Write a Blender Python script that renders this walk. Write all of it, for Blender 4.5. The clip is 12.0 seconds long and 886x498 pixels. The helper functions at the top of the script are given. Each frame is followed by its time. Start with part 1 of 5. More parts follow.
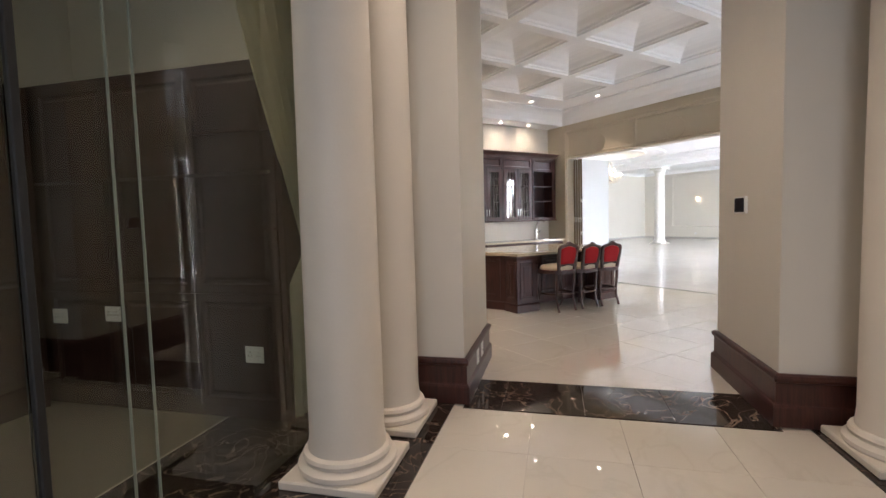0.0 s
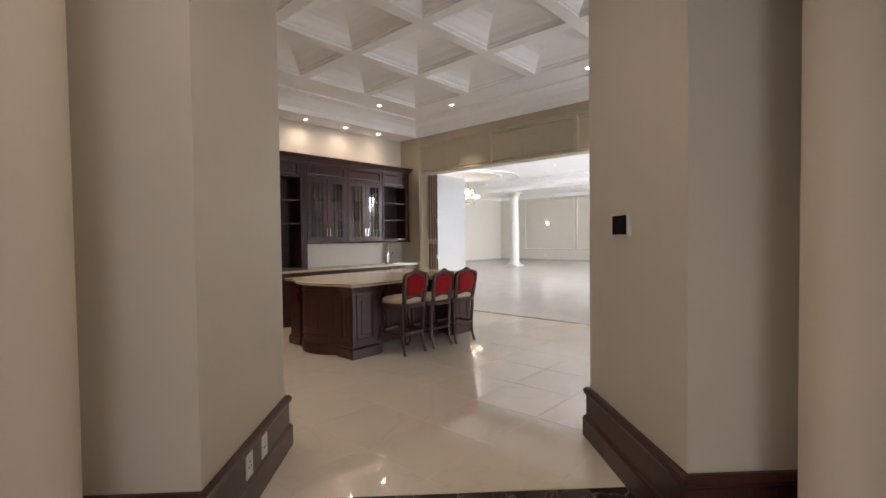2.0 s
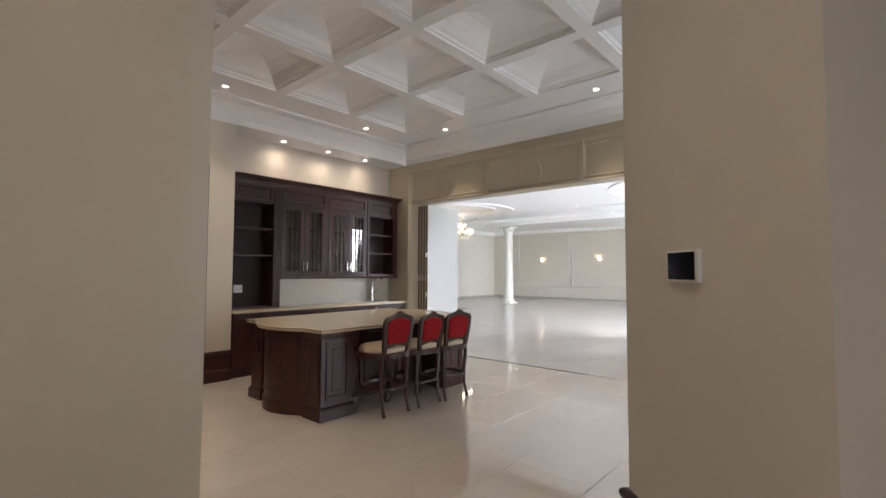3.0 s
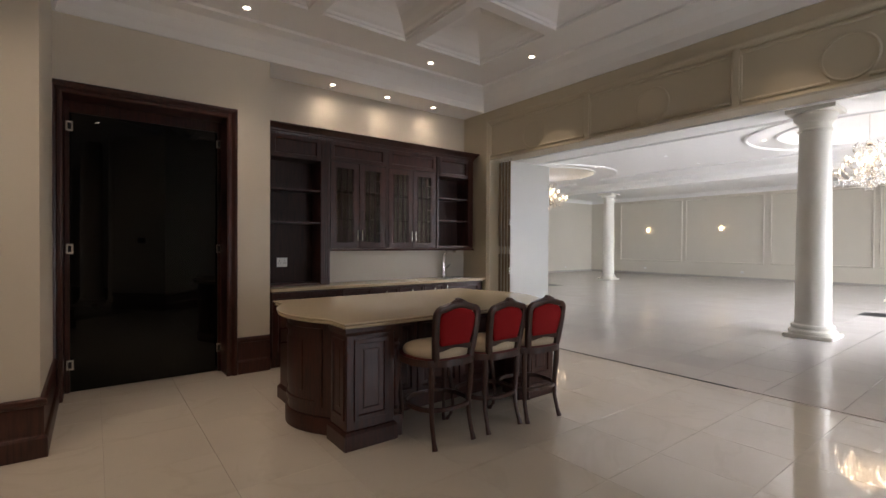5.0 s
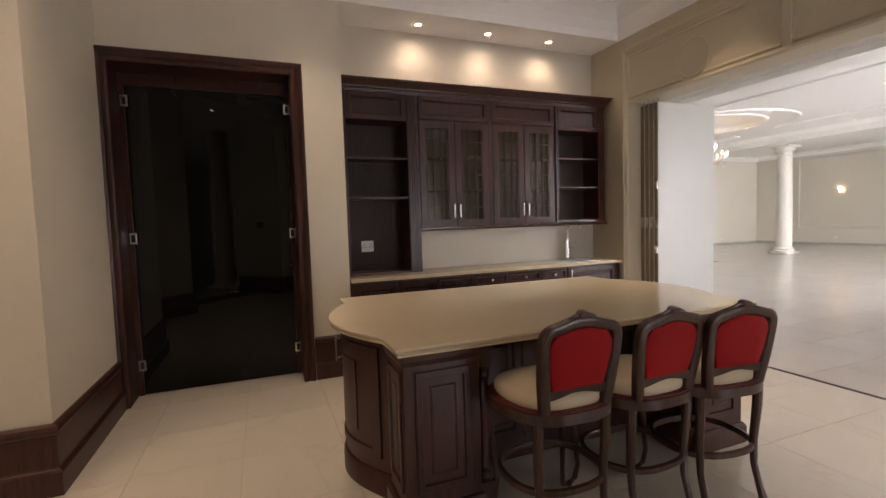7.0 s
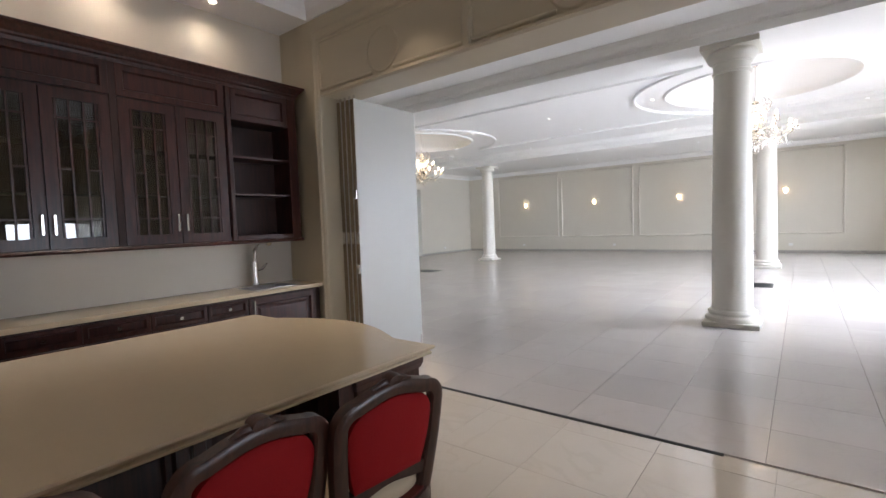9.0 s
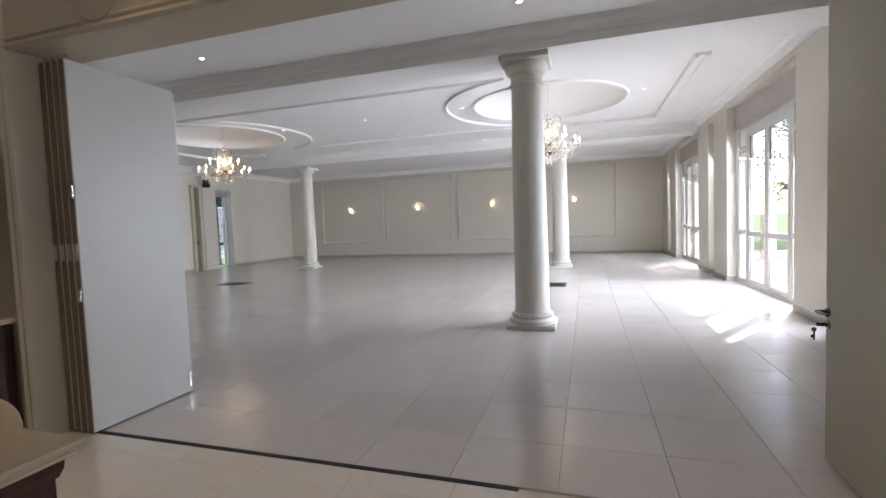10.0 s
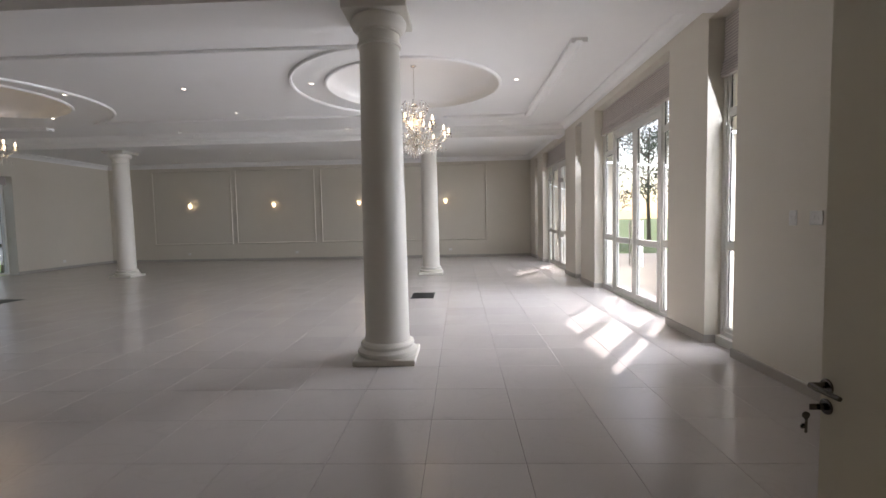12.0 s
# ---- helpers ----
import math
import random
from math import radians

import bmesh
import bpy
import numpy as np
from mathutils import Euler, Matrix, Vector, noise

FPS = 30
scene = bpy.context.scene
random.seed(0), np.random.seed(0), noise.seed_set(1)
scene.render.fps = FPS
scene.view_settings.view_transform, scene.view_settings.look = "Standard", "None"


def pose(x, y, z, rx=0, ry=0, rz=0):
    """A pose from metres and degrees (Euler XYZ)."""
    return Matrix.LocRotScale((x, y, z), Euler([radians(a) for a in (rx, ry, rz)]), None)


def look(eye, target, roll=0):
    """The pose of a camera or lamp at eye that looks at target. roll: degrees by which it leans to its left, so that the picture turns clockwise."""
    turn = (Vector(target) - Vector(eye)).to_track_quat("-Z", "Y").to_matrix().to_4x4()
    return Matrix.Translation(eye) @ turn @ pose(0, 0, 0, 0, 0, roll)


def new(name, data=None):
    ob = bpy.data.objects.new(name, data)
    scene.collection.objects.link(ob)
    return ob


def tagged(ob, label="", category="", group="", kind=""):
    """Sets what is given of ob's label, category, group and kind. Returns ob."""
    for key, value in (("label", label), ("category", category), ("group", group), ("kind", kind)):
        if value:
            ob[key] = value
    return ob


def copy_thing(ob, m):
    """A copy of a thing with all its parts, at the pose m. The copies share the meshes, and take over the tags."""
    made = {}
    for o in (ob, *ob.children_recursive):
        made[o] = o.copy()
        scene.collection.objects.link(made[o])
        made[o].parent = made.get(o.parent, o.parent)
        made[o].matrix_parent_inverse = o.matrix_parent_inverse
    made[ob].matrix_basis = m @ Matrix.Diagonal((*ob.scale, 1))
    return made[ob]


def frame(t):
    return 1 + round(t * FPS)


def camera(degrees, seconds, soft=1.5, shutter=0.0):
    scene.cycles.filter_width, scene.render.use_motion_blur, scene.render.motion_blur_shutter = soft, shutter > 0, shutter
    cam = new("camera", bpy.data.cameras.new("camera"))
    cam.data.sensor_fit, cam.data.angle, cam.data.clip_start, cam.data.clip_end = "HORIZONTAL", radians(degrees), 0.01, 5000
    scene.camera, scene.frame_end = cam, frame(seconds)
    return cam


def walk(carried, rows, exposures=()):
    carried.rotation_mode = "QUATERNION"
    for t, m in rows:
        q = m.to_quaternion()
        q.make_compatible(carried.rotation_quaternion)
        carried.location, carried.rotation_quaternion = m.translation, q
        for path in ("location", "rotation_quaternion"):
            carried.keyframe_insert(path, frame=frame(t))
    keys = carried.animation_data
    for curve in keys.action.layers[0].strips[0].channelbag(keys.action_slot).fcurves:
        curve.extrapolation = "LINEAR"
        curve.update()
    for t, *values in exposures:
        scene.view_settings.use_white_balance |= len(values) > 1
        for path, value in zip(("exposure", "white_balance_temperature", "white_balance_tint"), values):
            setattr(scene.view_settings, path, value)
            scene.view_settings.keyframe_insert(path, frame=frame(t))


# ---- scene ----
cam = camera(87.9, 12.0)
PATH = [
    (0, (-0.13, -0.156, 1.444), (0.902, 1.553, 1.316), -1.5),
    (0.5, (0.139, -0.004, 1.433), (1.409, 1.536, 1.307), -0.7),
    (1, (0.428, 0.209, 1.444), (1.842, 1.618, 1.321), -1.0),
    (1.5, (0.76, 0.436, 1.439), (2.204, 1.817, 1.361), -0.6),
    (2, (1.09, 0.706, 1.435), (2.568, 2.053, 1.386), -0.7),
    (2.5, (1.417, 1.006, 1.469), (2.945, 2.295, 1.514), -0.5),
    (2.7, (1.544, 1.108, 1.47), (3.064, 2.405, 1.551), -0.2),
    (4.3, (2.581, 1.855, 1.446), (3.967, 3.295, 1.503), -0.5),
    (4.5, (2.724, 1.962, 1.448), (4.053, 3.456, 1.491), 0.1),
    (5, (2.96, 2.212, 1.446), (4.172, 3.802, 1.426), 0.3),
    (5.5, (3.188, 2.467, 1.449), (4.266, 4.151, 1.4), -0.5),
    (6, (3.395, 2.719, 1.448), (4.26, 4.52, 1.363), -0.9),
    (6.5, (3.571, 2.96, 1.439), (4.297, 4.82, 1.314), -1.4),
    (6.7, (3.655, 3.058, 1.445), (4.363, 4.924, 1.324), -1.9),
    (8.3, (4.53, 3.619, 1.475), (5.772, 5.181, 1.35), -1.3),
    (8.5, (4.631, 3.672, 1.481), (5.974, 5.15, 1.363), -1.7),
    (9, (4.974, 3.728, 1.468), (6.546, 4.96, 1.36), -2.1),
    (9.5, (5.327, 3.706, 1.467), (7.103, 4.618, 1.35), -2.0),
    (10, (5.71, 3.712, 1.474), (7.614, 4.313, 1.36), -2.2),
    (10.5, (6.103, 3.672, 1.477), (8.055, 4.096, 1.374), -1.7),
    (11, (6.475, 3.636, 1.483), (8.452, 3.917, 1.363), -1.3),
    (11.5, (6.845, 3.66, 1.488), (8.839, 3.766, 1.363), -1.4),
    (12, (7.242, 3.655, 1.476), (9.236, 3.731, 1.349), -1.2),
]
walk(cam, [(t, look(eye, target, roll)) for t, eye, target, roll in PATH],
     [(0, 2.68, 5980, 15), (0.5, 2.45, 6700, 16), (1.0, 2.25, 6800, 17), (1.5, 2.25, 6400, 17), (2.0, 2.2, 6350, 16), (2.5, 2.15, 6050, 13), (4.4, 1.75, 6350, 15), (5.0, 1.5, 6500, 16), (5.5, 1.5, 6650, 17), (6.5, 2.0, 6950, 19), (8.5, 1.8, 6300, 15), (9.0, 1.65, 6100, 15), (9.5, 1.4, 6000, 15), (10.5, 0.95, 6200, 17), (12, 0.45, 6450, 17)])

# ---- world, sun and large lights ----
world = bpy.data.worlds.new("world")
scene.world = world
world.use_nodes = True
wn = world.node_tree
sky = wn.nodes.new("ShaderNodeTexSky")
sky.sky_type, sky.sun_disc = "NISHITA", False
SUN_DIR = Vector((-1.09, 0.72, -1.0)).normalized()
sky.sun_elevation = math.asin(-SUN_DIR.z)
sky.sun_rotation = math.atan2(-SUN_DIR.x, -SUN_DIR.y)
wn.nodes["Background"].inputs["Strength"].default_value = 0.15
wn.links.new(sky.outputs[0], wn.nodes["Background"].inputs["Color"])

sun_data = bpy.data.lights.new("sun", "SUN")
sun_data.energy, sun_data.angle, sun_data.color = 5.0, radians(0.5), (1.0, 0.95, 0.88)
sun = new("sun", sun_data)
sun.rotation_euler = SUN_DIR.to_track_quat("-Z", "Y").to_euler()


def area(name, place, direction, w, h, power, color):
    data = bpy.data.lights.new(name, "AREA")
    data.shape, data.size, data.size_y, data.energy, data.color = "RECTANGLE", w, h, power, color
    data.spread = radians(115)
    ob = new(name, data)
    ob.matrix_world = look(Vector(place), Vector(place) + Vector(direction))
    return ob


def spot(name, place, power, color=(1.0, 0.81, 0.61), angle=95, target=None, size=0.03):
    data = bpy.data.lights.new(name, "SPOT")
    data.energy, data.color, data.spot_size, data.spot_blend, data.shadow_soft_size = power, color, radians(angle), 1.0, size
    ob = new(name, data)
    ob.matrix_world = look(Vector(place), Vector(target) if target else Vector(place) + Vector((0.001, 0, -1)))
    return ob


def bulb(name, place, power, color, size=0.1):
    data = bpy.data.lights.new(name, "POINT")
    data.energy, data.color, data.shadow_soft_size = power, color, size
    ob = new(name, data)
    ob.location = place
    return ob


DAY = (0.86, 0.93, 1.0)
for cx, w, power in ((12.28, 0.5, 24), (15.18, 3.2, 135), (18.15, 0.5, 16), (21.1, 3.2, 70), (24.05, 0.5, 9)):
    area("sky_light", (cx, 0.4, 1.6), (0.05, 1, -0.35), w, 3.0, power, DAY)
# Added daylight fill at the unseen kitchen south side; no window is built.
area("added_daylight", (7.4, -0.35, 1.6), (0, 1, 0.3), 1.2, 2.2, 16, DAY)
area("sky_light", (21.2, 18.3, 1.7), (0, -1, -0.2), 0.8, 2.8, 2, DAY)
# Added daylight fill behind the entry, from an unseen back wall.
area("added_daylight", (-2.69, -3.39, 1.7), (1, 1, 0), 2.4, 2.4, 5, DAY)
SPOT_NICHE, SPOT_ROOM, SPOT_ENTRY = 4.6, 25, 7.2
HALL_SPOTS = [(15.44, 8.54), (17.3, 8.5), (15.5, 2.62), (15.37, 6.21), (15.53, 10.82), (19.2, 10.95), (22.97, 10.83), (19.3, 6.56), (17.29, 12.65), (11.01, 8.82), (22.7, 6.5), (18.9, 2.6), (11.02, 4.39)]
# The last downlight is unseen, added to warm the west block's wall.
KITCHEN_SPOTS = [(5.45, 7.87), (6.27, 7.87), (7.07, 7.87), (6.48, 7.12), (7.37, 6.17), (7.37, 3.6), (4.2, 7.12), (3.2, 5.6), (1.9, 5.5)]


# ---- materials ----
def material(name, color, rough=0.5, metal=0.0, coat=0.0, vary=0.06, scale=3.0, fine=60.0, bump=0.05, per_piece=0.0, spec=0.5):
    """A surface with slow tone changes, fine grain and a little relief."""
    m = bpy.data.materials.new(name)
    m.use_nodes = True
    n, ln = m.node_tree.nodes, m.node_tree.links
    b = n["Principled BSDF"]
    b.inputs["Roughness"].default_value = rough
    b.inputs["Metallic"].default_value = metal
    b.inputs["Coat Weight"].default_value = coat
    b.inputs["Coat Roughness"].default_value = 0.12
    b.inputs["Specular IOR Level"].default_value = spec
    tc = n.new("ShaderNodeTexCoord")
    n1, n2 = n.new("ShaderNodeTexNoise"), n.new("ShaderNodeTexNoise")
    n1.inputs["Scale"].default_value, n2.inputs["Scale"].default_value = scale, fine
    n1.inputs["Detail"].default_value = n2.inputs["Detail"].default_value = 4
    ln.new(tc.outputs["Object"], n1.inputs["Vector"]), ln.new(tc.outputs["Object"], n2.inputs["Vector"])
    ramp = n.new("ShaderNodeMix")
    ramp.data_type = "RGBA"
    lo, hi = [c * (1 - vary) for c in color], [min(1, c * (1 + vary)) for c in color]
    ramp.inputs[6].default_value, ramp.inputs[7].default_value = (*lo, 1), (*hi, 1)
    ad = n.new("ShaderNodeMath")
    ad.operation = "MULTIPLY_ADD"
    ad.inputs[1].default_value = 0.35
    ln.new(n2.outputs["Fac"], ad.inputs[0])
    ln.new(n1.outputs["Fac"], ad.inputs[2])
    sub = n.new("ShaderNodeMath")
    sub.operation = "SUBTRACT"
    sub.inputs[1].default_value = 0.17
    sub.use_clamp = True
    ln.new(ad.outputs[0], sub.inputs[0])
    ln.new(sub.outputs[0], ramp.inputs[0])
    out = ramp.outputs[2]
    if per_piece:
        oi = n.new("ShaderNodeObjectInfo")
        hs = n.new("ShaderNodeHueSaturation")
        mr = n.new("ShaderNodeMapRange")
        mr.inputs[3].default_value, mr.inputs[4].default_value = 1 - per_piece, 1 + per_piece
        ln.new(oi.outputs["Random"], mr.inputs[0])
        ln.new(mr.outputs[0], hs.inputs["Value"])
        ln.new(out, hs.inputs["Color"])
        out = hs.outputs[0]
    ln.new(out, b.inputs["Base Color"])
    if bump:
        bp = n.new("ShaderNodeBump")
        bp.inputs["Strength"].default_value, bp.inputs["Distance"].default_value = bump, 0.01
        ln.new(n2.outputs["Fac"], bp.inputs["Height"])
        ln.new(bp.outputs[0], b.inputs["Normal"])
    return m


def wood_material(name, dark, light, rough=0.3, coat=0.25):
    m = bpy.data.materials.new(name)
    m.use_nodes = True
    n, ln = m.node_tree.nodes, m.node_tree.links
    b = n["Principled BSDF"]
    b.inputs["Roughness"].default_value = rough
    b.inputs["Coat Weight"].default_value = coat
    b.inputs["Coat Roughness"].default_value = 0.2
    tc, mp, ns, ns2 = n.new("ShaderNodeTexCoord"), n.new("ShaderNodeMapping"), n.new("ShaderNodeTexNoise"), n.new("ShaderNodeTexNoise")
    mp.inputs["Scale"].default_value = (22, 22, 1.6)
    ns.inputs["Scale"].default_value, ns.inputs["Detail"].default_value, ns.inputs["Distortion"].default_value = 2.2, 8, 0.8
    ns2.inputs["Scale"].default_value = 1.7
    ln.new(tc.outputs["Object"], mp.inputs[0]), ln.new(mp.outputs[0], ns.inputs["Vector"]), ln.new(tc.outputs["Object"], ns2.inputs["Vector"])
    ad = n.new("ShaderNodeMath")
    ad.operation = "MULTIPLY_ADD"
    ad.inputs[1].default_value = 0.5
    ln.new(ns2.outputs["Fac"], ad.inputs[0]), ln.new(ns.outputs["Fac"], ad.inputs[2])
    rp = n.new("ShaderNodeValToRGB")
    rp.color_ramp.elements[0].position, rp.color_ramp.elements[1].position = 0.5, 0.95
    rp.color_ramp.elements[0].color, rp.color_ramp.elements[1].color = (*dark, 1), (*light, 1)
    ln.new(ad.outputs[0], rp.inputs[0]), ln.new(rp.outputs[0], b.inputs["Base Color"])
    bp = n.new("ShaderNodeBump")
    bp.inputs["Strength"].default_value, bp.inputs["Distance"].default_value = 0.08, 0.005
    ln.new(ns.outputs["Fac"], bp.inputs["Height"]), ln.new(bp.outputs[0], b.inputs["Normal"])
    return m


def marble_material(name, base, vein, rough, scale=1.6, width=0.03, strength=1.0, per_piece=0.03):
    """Polished stone: cloudy ground with thin warped veins, offset piece by piece."""
    m = bpy.data.materials.new(name)
    m.use_nodes = True
    n, ln = m.node_tree.nodes, m.node_tree.links
    b = n["Principled BSDF"]
    b.inputs["Roughness"].default_value = rough
    geo, oi, cmb, va = n.new("ShaderNodeNewGeometry"), n.new("ShaderNodeObjectInfo"), n.new("ShaderNodeMath"), n.new("ShaderNodeVectorMath")
    cmb.operation = "MULTIPLY"
    cmb.inputs[1].default_value = 37.0
    ln.new(oi.outputs["Random"], cmb.inputs[0])
    ln.new(geo.outputs["Position"], va.inputs[0]), ln.new(cmb.outputs[0], va.inputs[1])
    w, cl = n.new("ShaderNodeTexNoise"), n.new("ShaderNodeTexNoise")
    w.inputs["Scale"].default_value, w.inputs["Detail"].default_value, w.inputs["Distortion"].default_value = scale, 7, 1.6
    cl.inputs["Scale"].default_value, cl.inputs["Detail"].default_value = scale * 1.7, 5
    ln.new(va.outputs[0], w.inputs["Vector"]), ln.new(va.outputs[0], cl.inputs["Vector"])
    s, a, mr = n.new("ShaderNodeMath"), n.new("ShaderNodeMath"), n.new("ShaderNodeMapRange")
    s.operation, a.operation = "SUBTRACT", "ABSOLUTE"
    s.inputs[1].default_value = 0.5
    ln.new(w.outputs["Fac"], s.inputs[0]), ln.new(s.outputs[0], a.inputs[0])
    mr.inputs[1].default_value, mr.inputs[2].default_value, mr.inputs[3].default_value, mr.inputs[4].default_value = 0.0, width, strength, 0.0
    ln.new(a.outputs[0], mr.inputs[0])
    m1, m2 = n.new("ShaderNodeMix"), n.new("ShaderNodeMix")
    m1.data_type = m2.data_type = "RGBA"
    m1.inputs[6].default_value, m1.inputs[7].default_value = (*[c * 0.9 for c in base], 1), (*[min(1, c * 1.08) for c in base], 1)
    ln.new(cl.outputs["Fac"], m1.inputs[0])
    ln.new(mr.outputs[0], m2.inputs[0]), ln.new(m1.outputs[2], m2.inputs[6])
    m2.inputs[7].default_value = (*vein, 1)
    hs, mv = n.new("ShaderNodeHueSaturation"), n.new("ShaderNodeMapRange")
    mv.inputs[3].default_value, mv.inputs[4].default_value = 1 - per_piece, 1 + per_piece
    ln.new(oi.outputs["Random"], mv.inputs[0]), ln.new(mv.outputs[0], hs.inputs["Value"]), ln.new(m2.outputs[2], hs.inputs["Color"])
    ln.new(hs.outputs[0], b.inputs["Base Color"])
    return m


def glow(name, color, strength):
    m = bpy.data.materials.new(name)
    m.use_nodes = True
    b = m.node_tree.nodes["Principled BSDF"]
    b.inputs["Base Color"].default_value = (*color, 1)
    b.inputs["Emission Color"].default_value = (*color, 1)
    b.inputs["Emission Strength"].default_value = strength
    return m


def glass_material(name, color=(1, 1, 1), rough=0.0):
    m = bpy.data.materials.new(name)
    m.use_nodes = True
    b = m.node_tree.nodes["Principled BSDF"]
    b.inputs["Base Color"].default_value = (*color, 1)
    b.inputs["Roughness"].default_value = rough
    b.inputs["IOR"].default_value = 1.45
    b.inputs["Transmission Weight"].default_value = 1.0
    return m


CREAM = material("painted_wall_cream", (0.70, 0.635, 0.535), 0.55, vary=0.03, bump=0.03)
HALL_WALL = material("painted_wall_white", (0.67, 0.625, 0.535), 0.5, vary=0.02, bump=0.03)
JAMB = material("painted_wall_ivory", (0.68, 0.63, 0.55), 0.5, vary=0.03, bump=0.03)
CEIL = material("ceiling_paint", (0.88, 0.87, 0.85), 0.6, vary=0.015, bump=0.02)
FRIEZE = material("frieze_paint", (0.57, 0.50, 0.37), 0.4, vary=0.03, bump=0.02)
COLUMN = material("column_stone_paint", (0.72, 0.65, 0.56), 0.5, vary=0.04, scale=2, bump=0.06)
HALL_COLUMN = material("hall_column_paint", (0.71, 0.68, 0.61), 0.5, vary=0.03, scale=2, bump=0.05)
LEAF = material("folding_leaf_paint", (0.61, 0.605, 0.575), 0.35, vary=0.02, bump=0.01)
# Beige of the leaf edges, with their shade put into the darker colour.
SHADED_BEIGE = material("shaded_beige", (0.24, 0.185, 0.12), 0.5)
LEAF_BEIGE = material("beige_leaf_paint", (0.58, 0.54, 0.42), 0.4, vary=0.02, bump=0.01)
DARK_FLOOR = material("grey_brown_floor", (0.15, 0.135, 0.10), 0.4, vary=0.1)
SKIRT = material("pale_skirting", (0.42, 0.39, 0.35), 0.4, vary=0.05)
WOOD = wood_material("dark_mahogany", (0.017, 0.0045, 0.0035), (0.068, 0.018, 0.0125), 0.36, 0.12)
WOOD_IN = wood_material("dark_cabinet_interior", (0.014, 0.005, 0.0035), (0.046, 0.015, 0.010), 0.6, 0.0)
STOOL_WOOD = wood_material("walnut_stool", (0.020, 0.0075, 0.005), (0.075, 0.025, 0.015), 0.35, 0.2)
TILE = marble_material("cream_porcelain", (0.68, 0.62, 0.53), (0.52, 0.46, 0.36), 0.045, 0.7, 0.02, 0.22, 0.015)
TILE.node_tree.nodes["Principled BSDF"].inputs["Coat Weight"].default_value = 0.6
HALL_TILE = marble_material("pale_porcelain", (0.57, 0.53, 0.505), (0.49, 0.45, 0.42), 0.19, 0.7, 0.01, 0.25, 0.03)
DARK_MARBLE = marble_material("brown_marble", (0.028, 0.018, 0.014), (0.30, 0.22, 0.16), 0.06, 2.4, 0.012, 0.8, 0.1)
GROUT = material("grout", (0.56, 0.50, 0.42), 0.8)
HALL_GROUT = material("grey_joint", (0.17, 0.15, 0.135), 0.8)
DARK_GROUT = material("dark_joint", (0.03, 0.028, 0.026), 0.7)
STONE_TOP = material("cream_quartz", (0.66, 0.55, 0.39), 0.12, vary=0.03, scale=9, fine=150, bump=0.0)
CHROME = material("brushed_steel", (0.75, 0.73, 0.70), 0.22, 1.0, vary=0.02, bump=0)
DARK_STEEL = material("dark_steel", (0.16, 0.15, 0.14), 0.25, 1.0, vary=0.03, bump=0)
WHITE_PLASTIC = material("white_plastic", (0.78, 0.77, 0.74), 0.3, vary=0.01, bump=0)
BLACK = material("black_gloss", (0.006, 0.006, 0.007), 0.08, vary=0.0, bump=0)
BLACK_MATT = material("black_matt", (0.012, 0.012, 0.012), 0.6, vary=0.1)
RED = material("red_velvet", (0.30, 0.006, 0.008), 0.75, vary=0.15, scale=5, fine=220, bump=0.15, spec=0.2)
PIPING = material("dark_red_band", (0.13, 0.012, 0.010), 0.6, vary=0.1)
SEAT = material("cream_upholstery", (0.62, 0.50, 0.34), 0.6, vary=0.05, fine=260, bump=0.1)
GLASS = glass_material("clear_glass")
CABINET_GLASS = glass_material("cabinet_glass", (0.80, 0.80, 0.72))
CABINET_GLASS.node_tree.nodes["Principled BSDF"].inputs["IOR"].default_value = 1.75
TINTED = glass_material("tinted_glass", (0.68, 0.72, 0.62))
JOINT = material("joint_sealant", (0.20, 0.22, 0.17), 0.5)
CRYSTAL = glass_material("crystal", (1, 0.97, 0.92), 0.02)
DARK_GLASS = material("dark_tinted_glass", (0.003, 0.003, 0.003), 0.02, vary=0, bump=0, spec=0.3)
LAMP = glow("lamp_glow", (1.0, 0.86, 0.66), 6)
CANDLE = glow("candle_bulb_glow", (1.0, 0.78, 0.5), 4.5)
ALU = material("white_aluminium", (0.70, 0.69, 0.64), 0.35, vary=0.02, bump=0)
BLIND = material("striped_blind_fabric", (0.58, 0.53, 0.49), 0.8, vary=0.06, fine=180, bump=0.2)
BLIND_DARK = material("blind_stripe", (0.44, 0.39, 0.365), 0.8, vary=0.06, fine=180, bump=0.2)
CURTAIN = material("green_grey_curtain", (0.66, 0.62, 0.46), 0.7, vary=0.2, scale=4, bump=0.1)
GRASS = material("lawn", (0.16, 0.26, 0.07), 0.9, vary=0.4, scale=1.5, fine=40, bump=0.8)
PAVING = material("terrace_paving", (0.42, 0.40, 0.36), 0.7, vary=0.12, scale=2)
FOLIAGE = material("foliage", (0.11, 0.15, 0.09), 0.7, vary=0.5, scale=4, bump=0.3)
YELLOW_LEAF = material("yellow_green_leaf", (0.40, 0.42, 0.05), 0.6, vary=0.3)
BARK = material("bark", (0.12, 0.09, 0.06), 0.9, vary=0.3, bump=0.4)


# ---- mesh helpers ----
def part(name, bm, mat, parent=None, label="", kind="", smooth=False):
    me = bpy.data.meshes.new(name)
    bmesh.ops.recalc_face_normals(bm, faces=bm.faces)
    bm.to_mesh(me)
    bm.free()
    if smooth:
        me.polygons.foreach_set("use_smooth", [True] * len(me.polygons))
        me.set_sharp_from_angle(angle=radians(35))
    for mt in mat if isinstance(mat, (list, tuple)) else (mat,):
        me.materials.append(mt)
    ob = new(name, me)
    ob.parent = parent
    return tagged(ob, label=label, kind=kind)


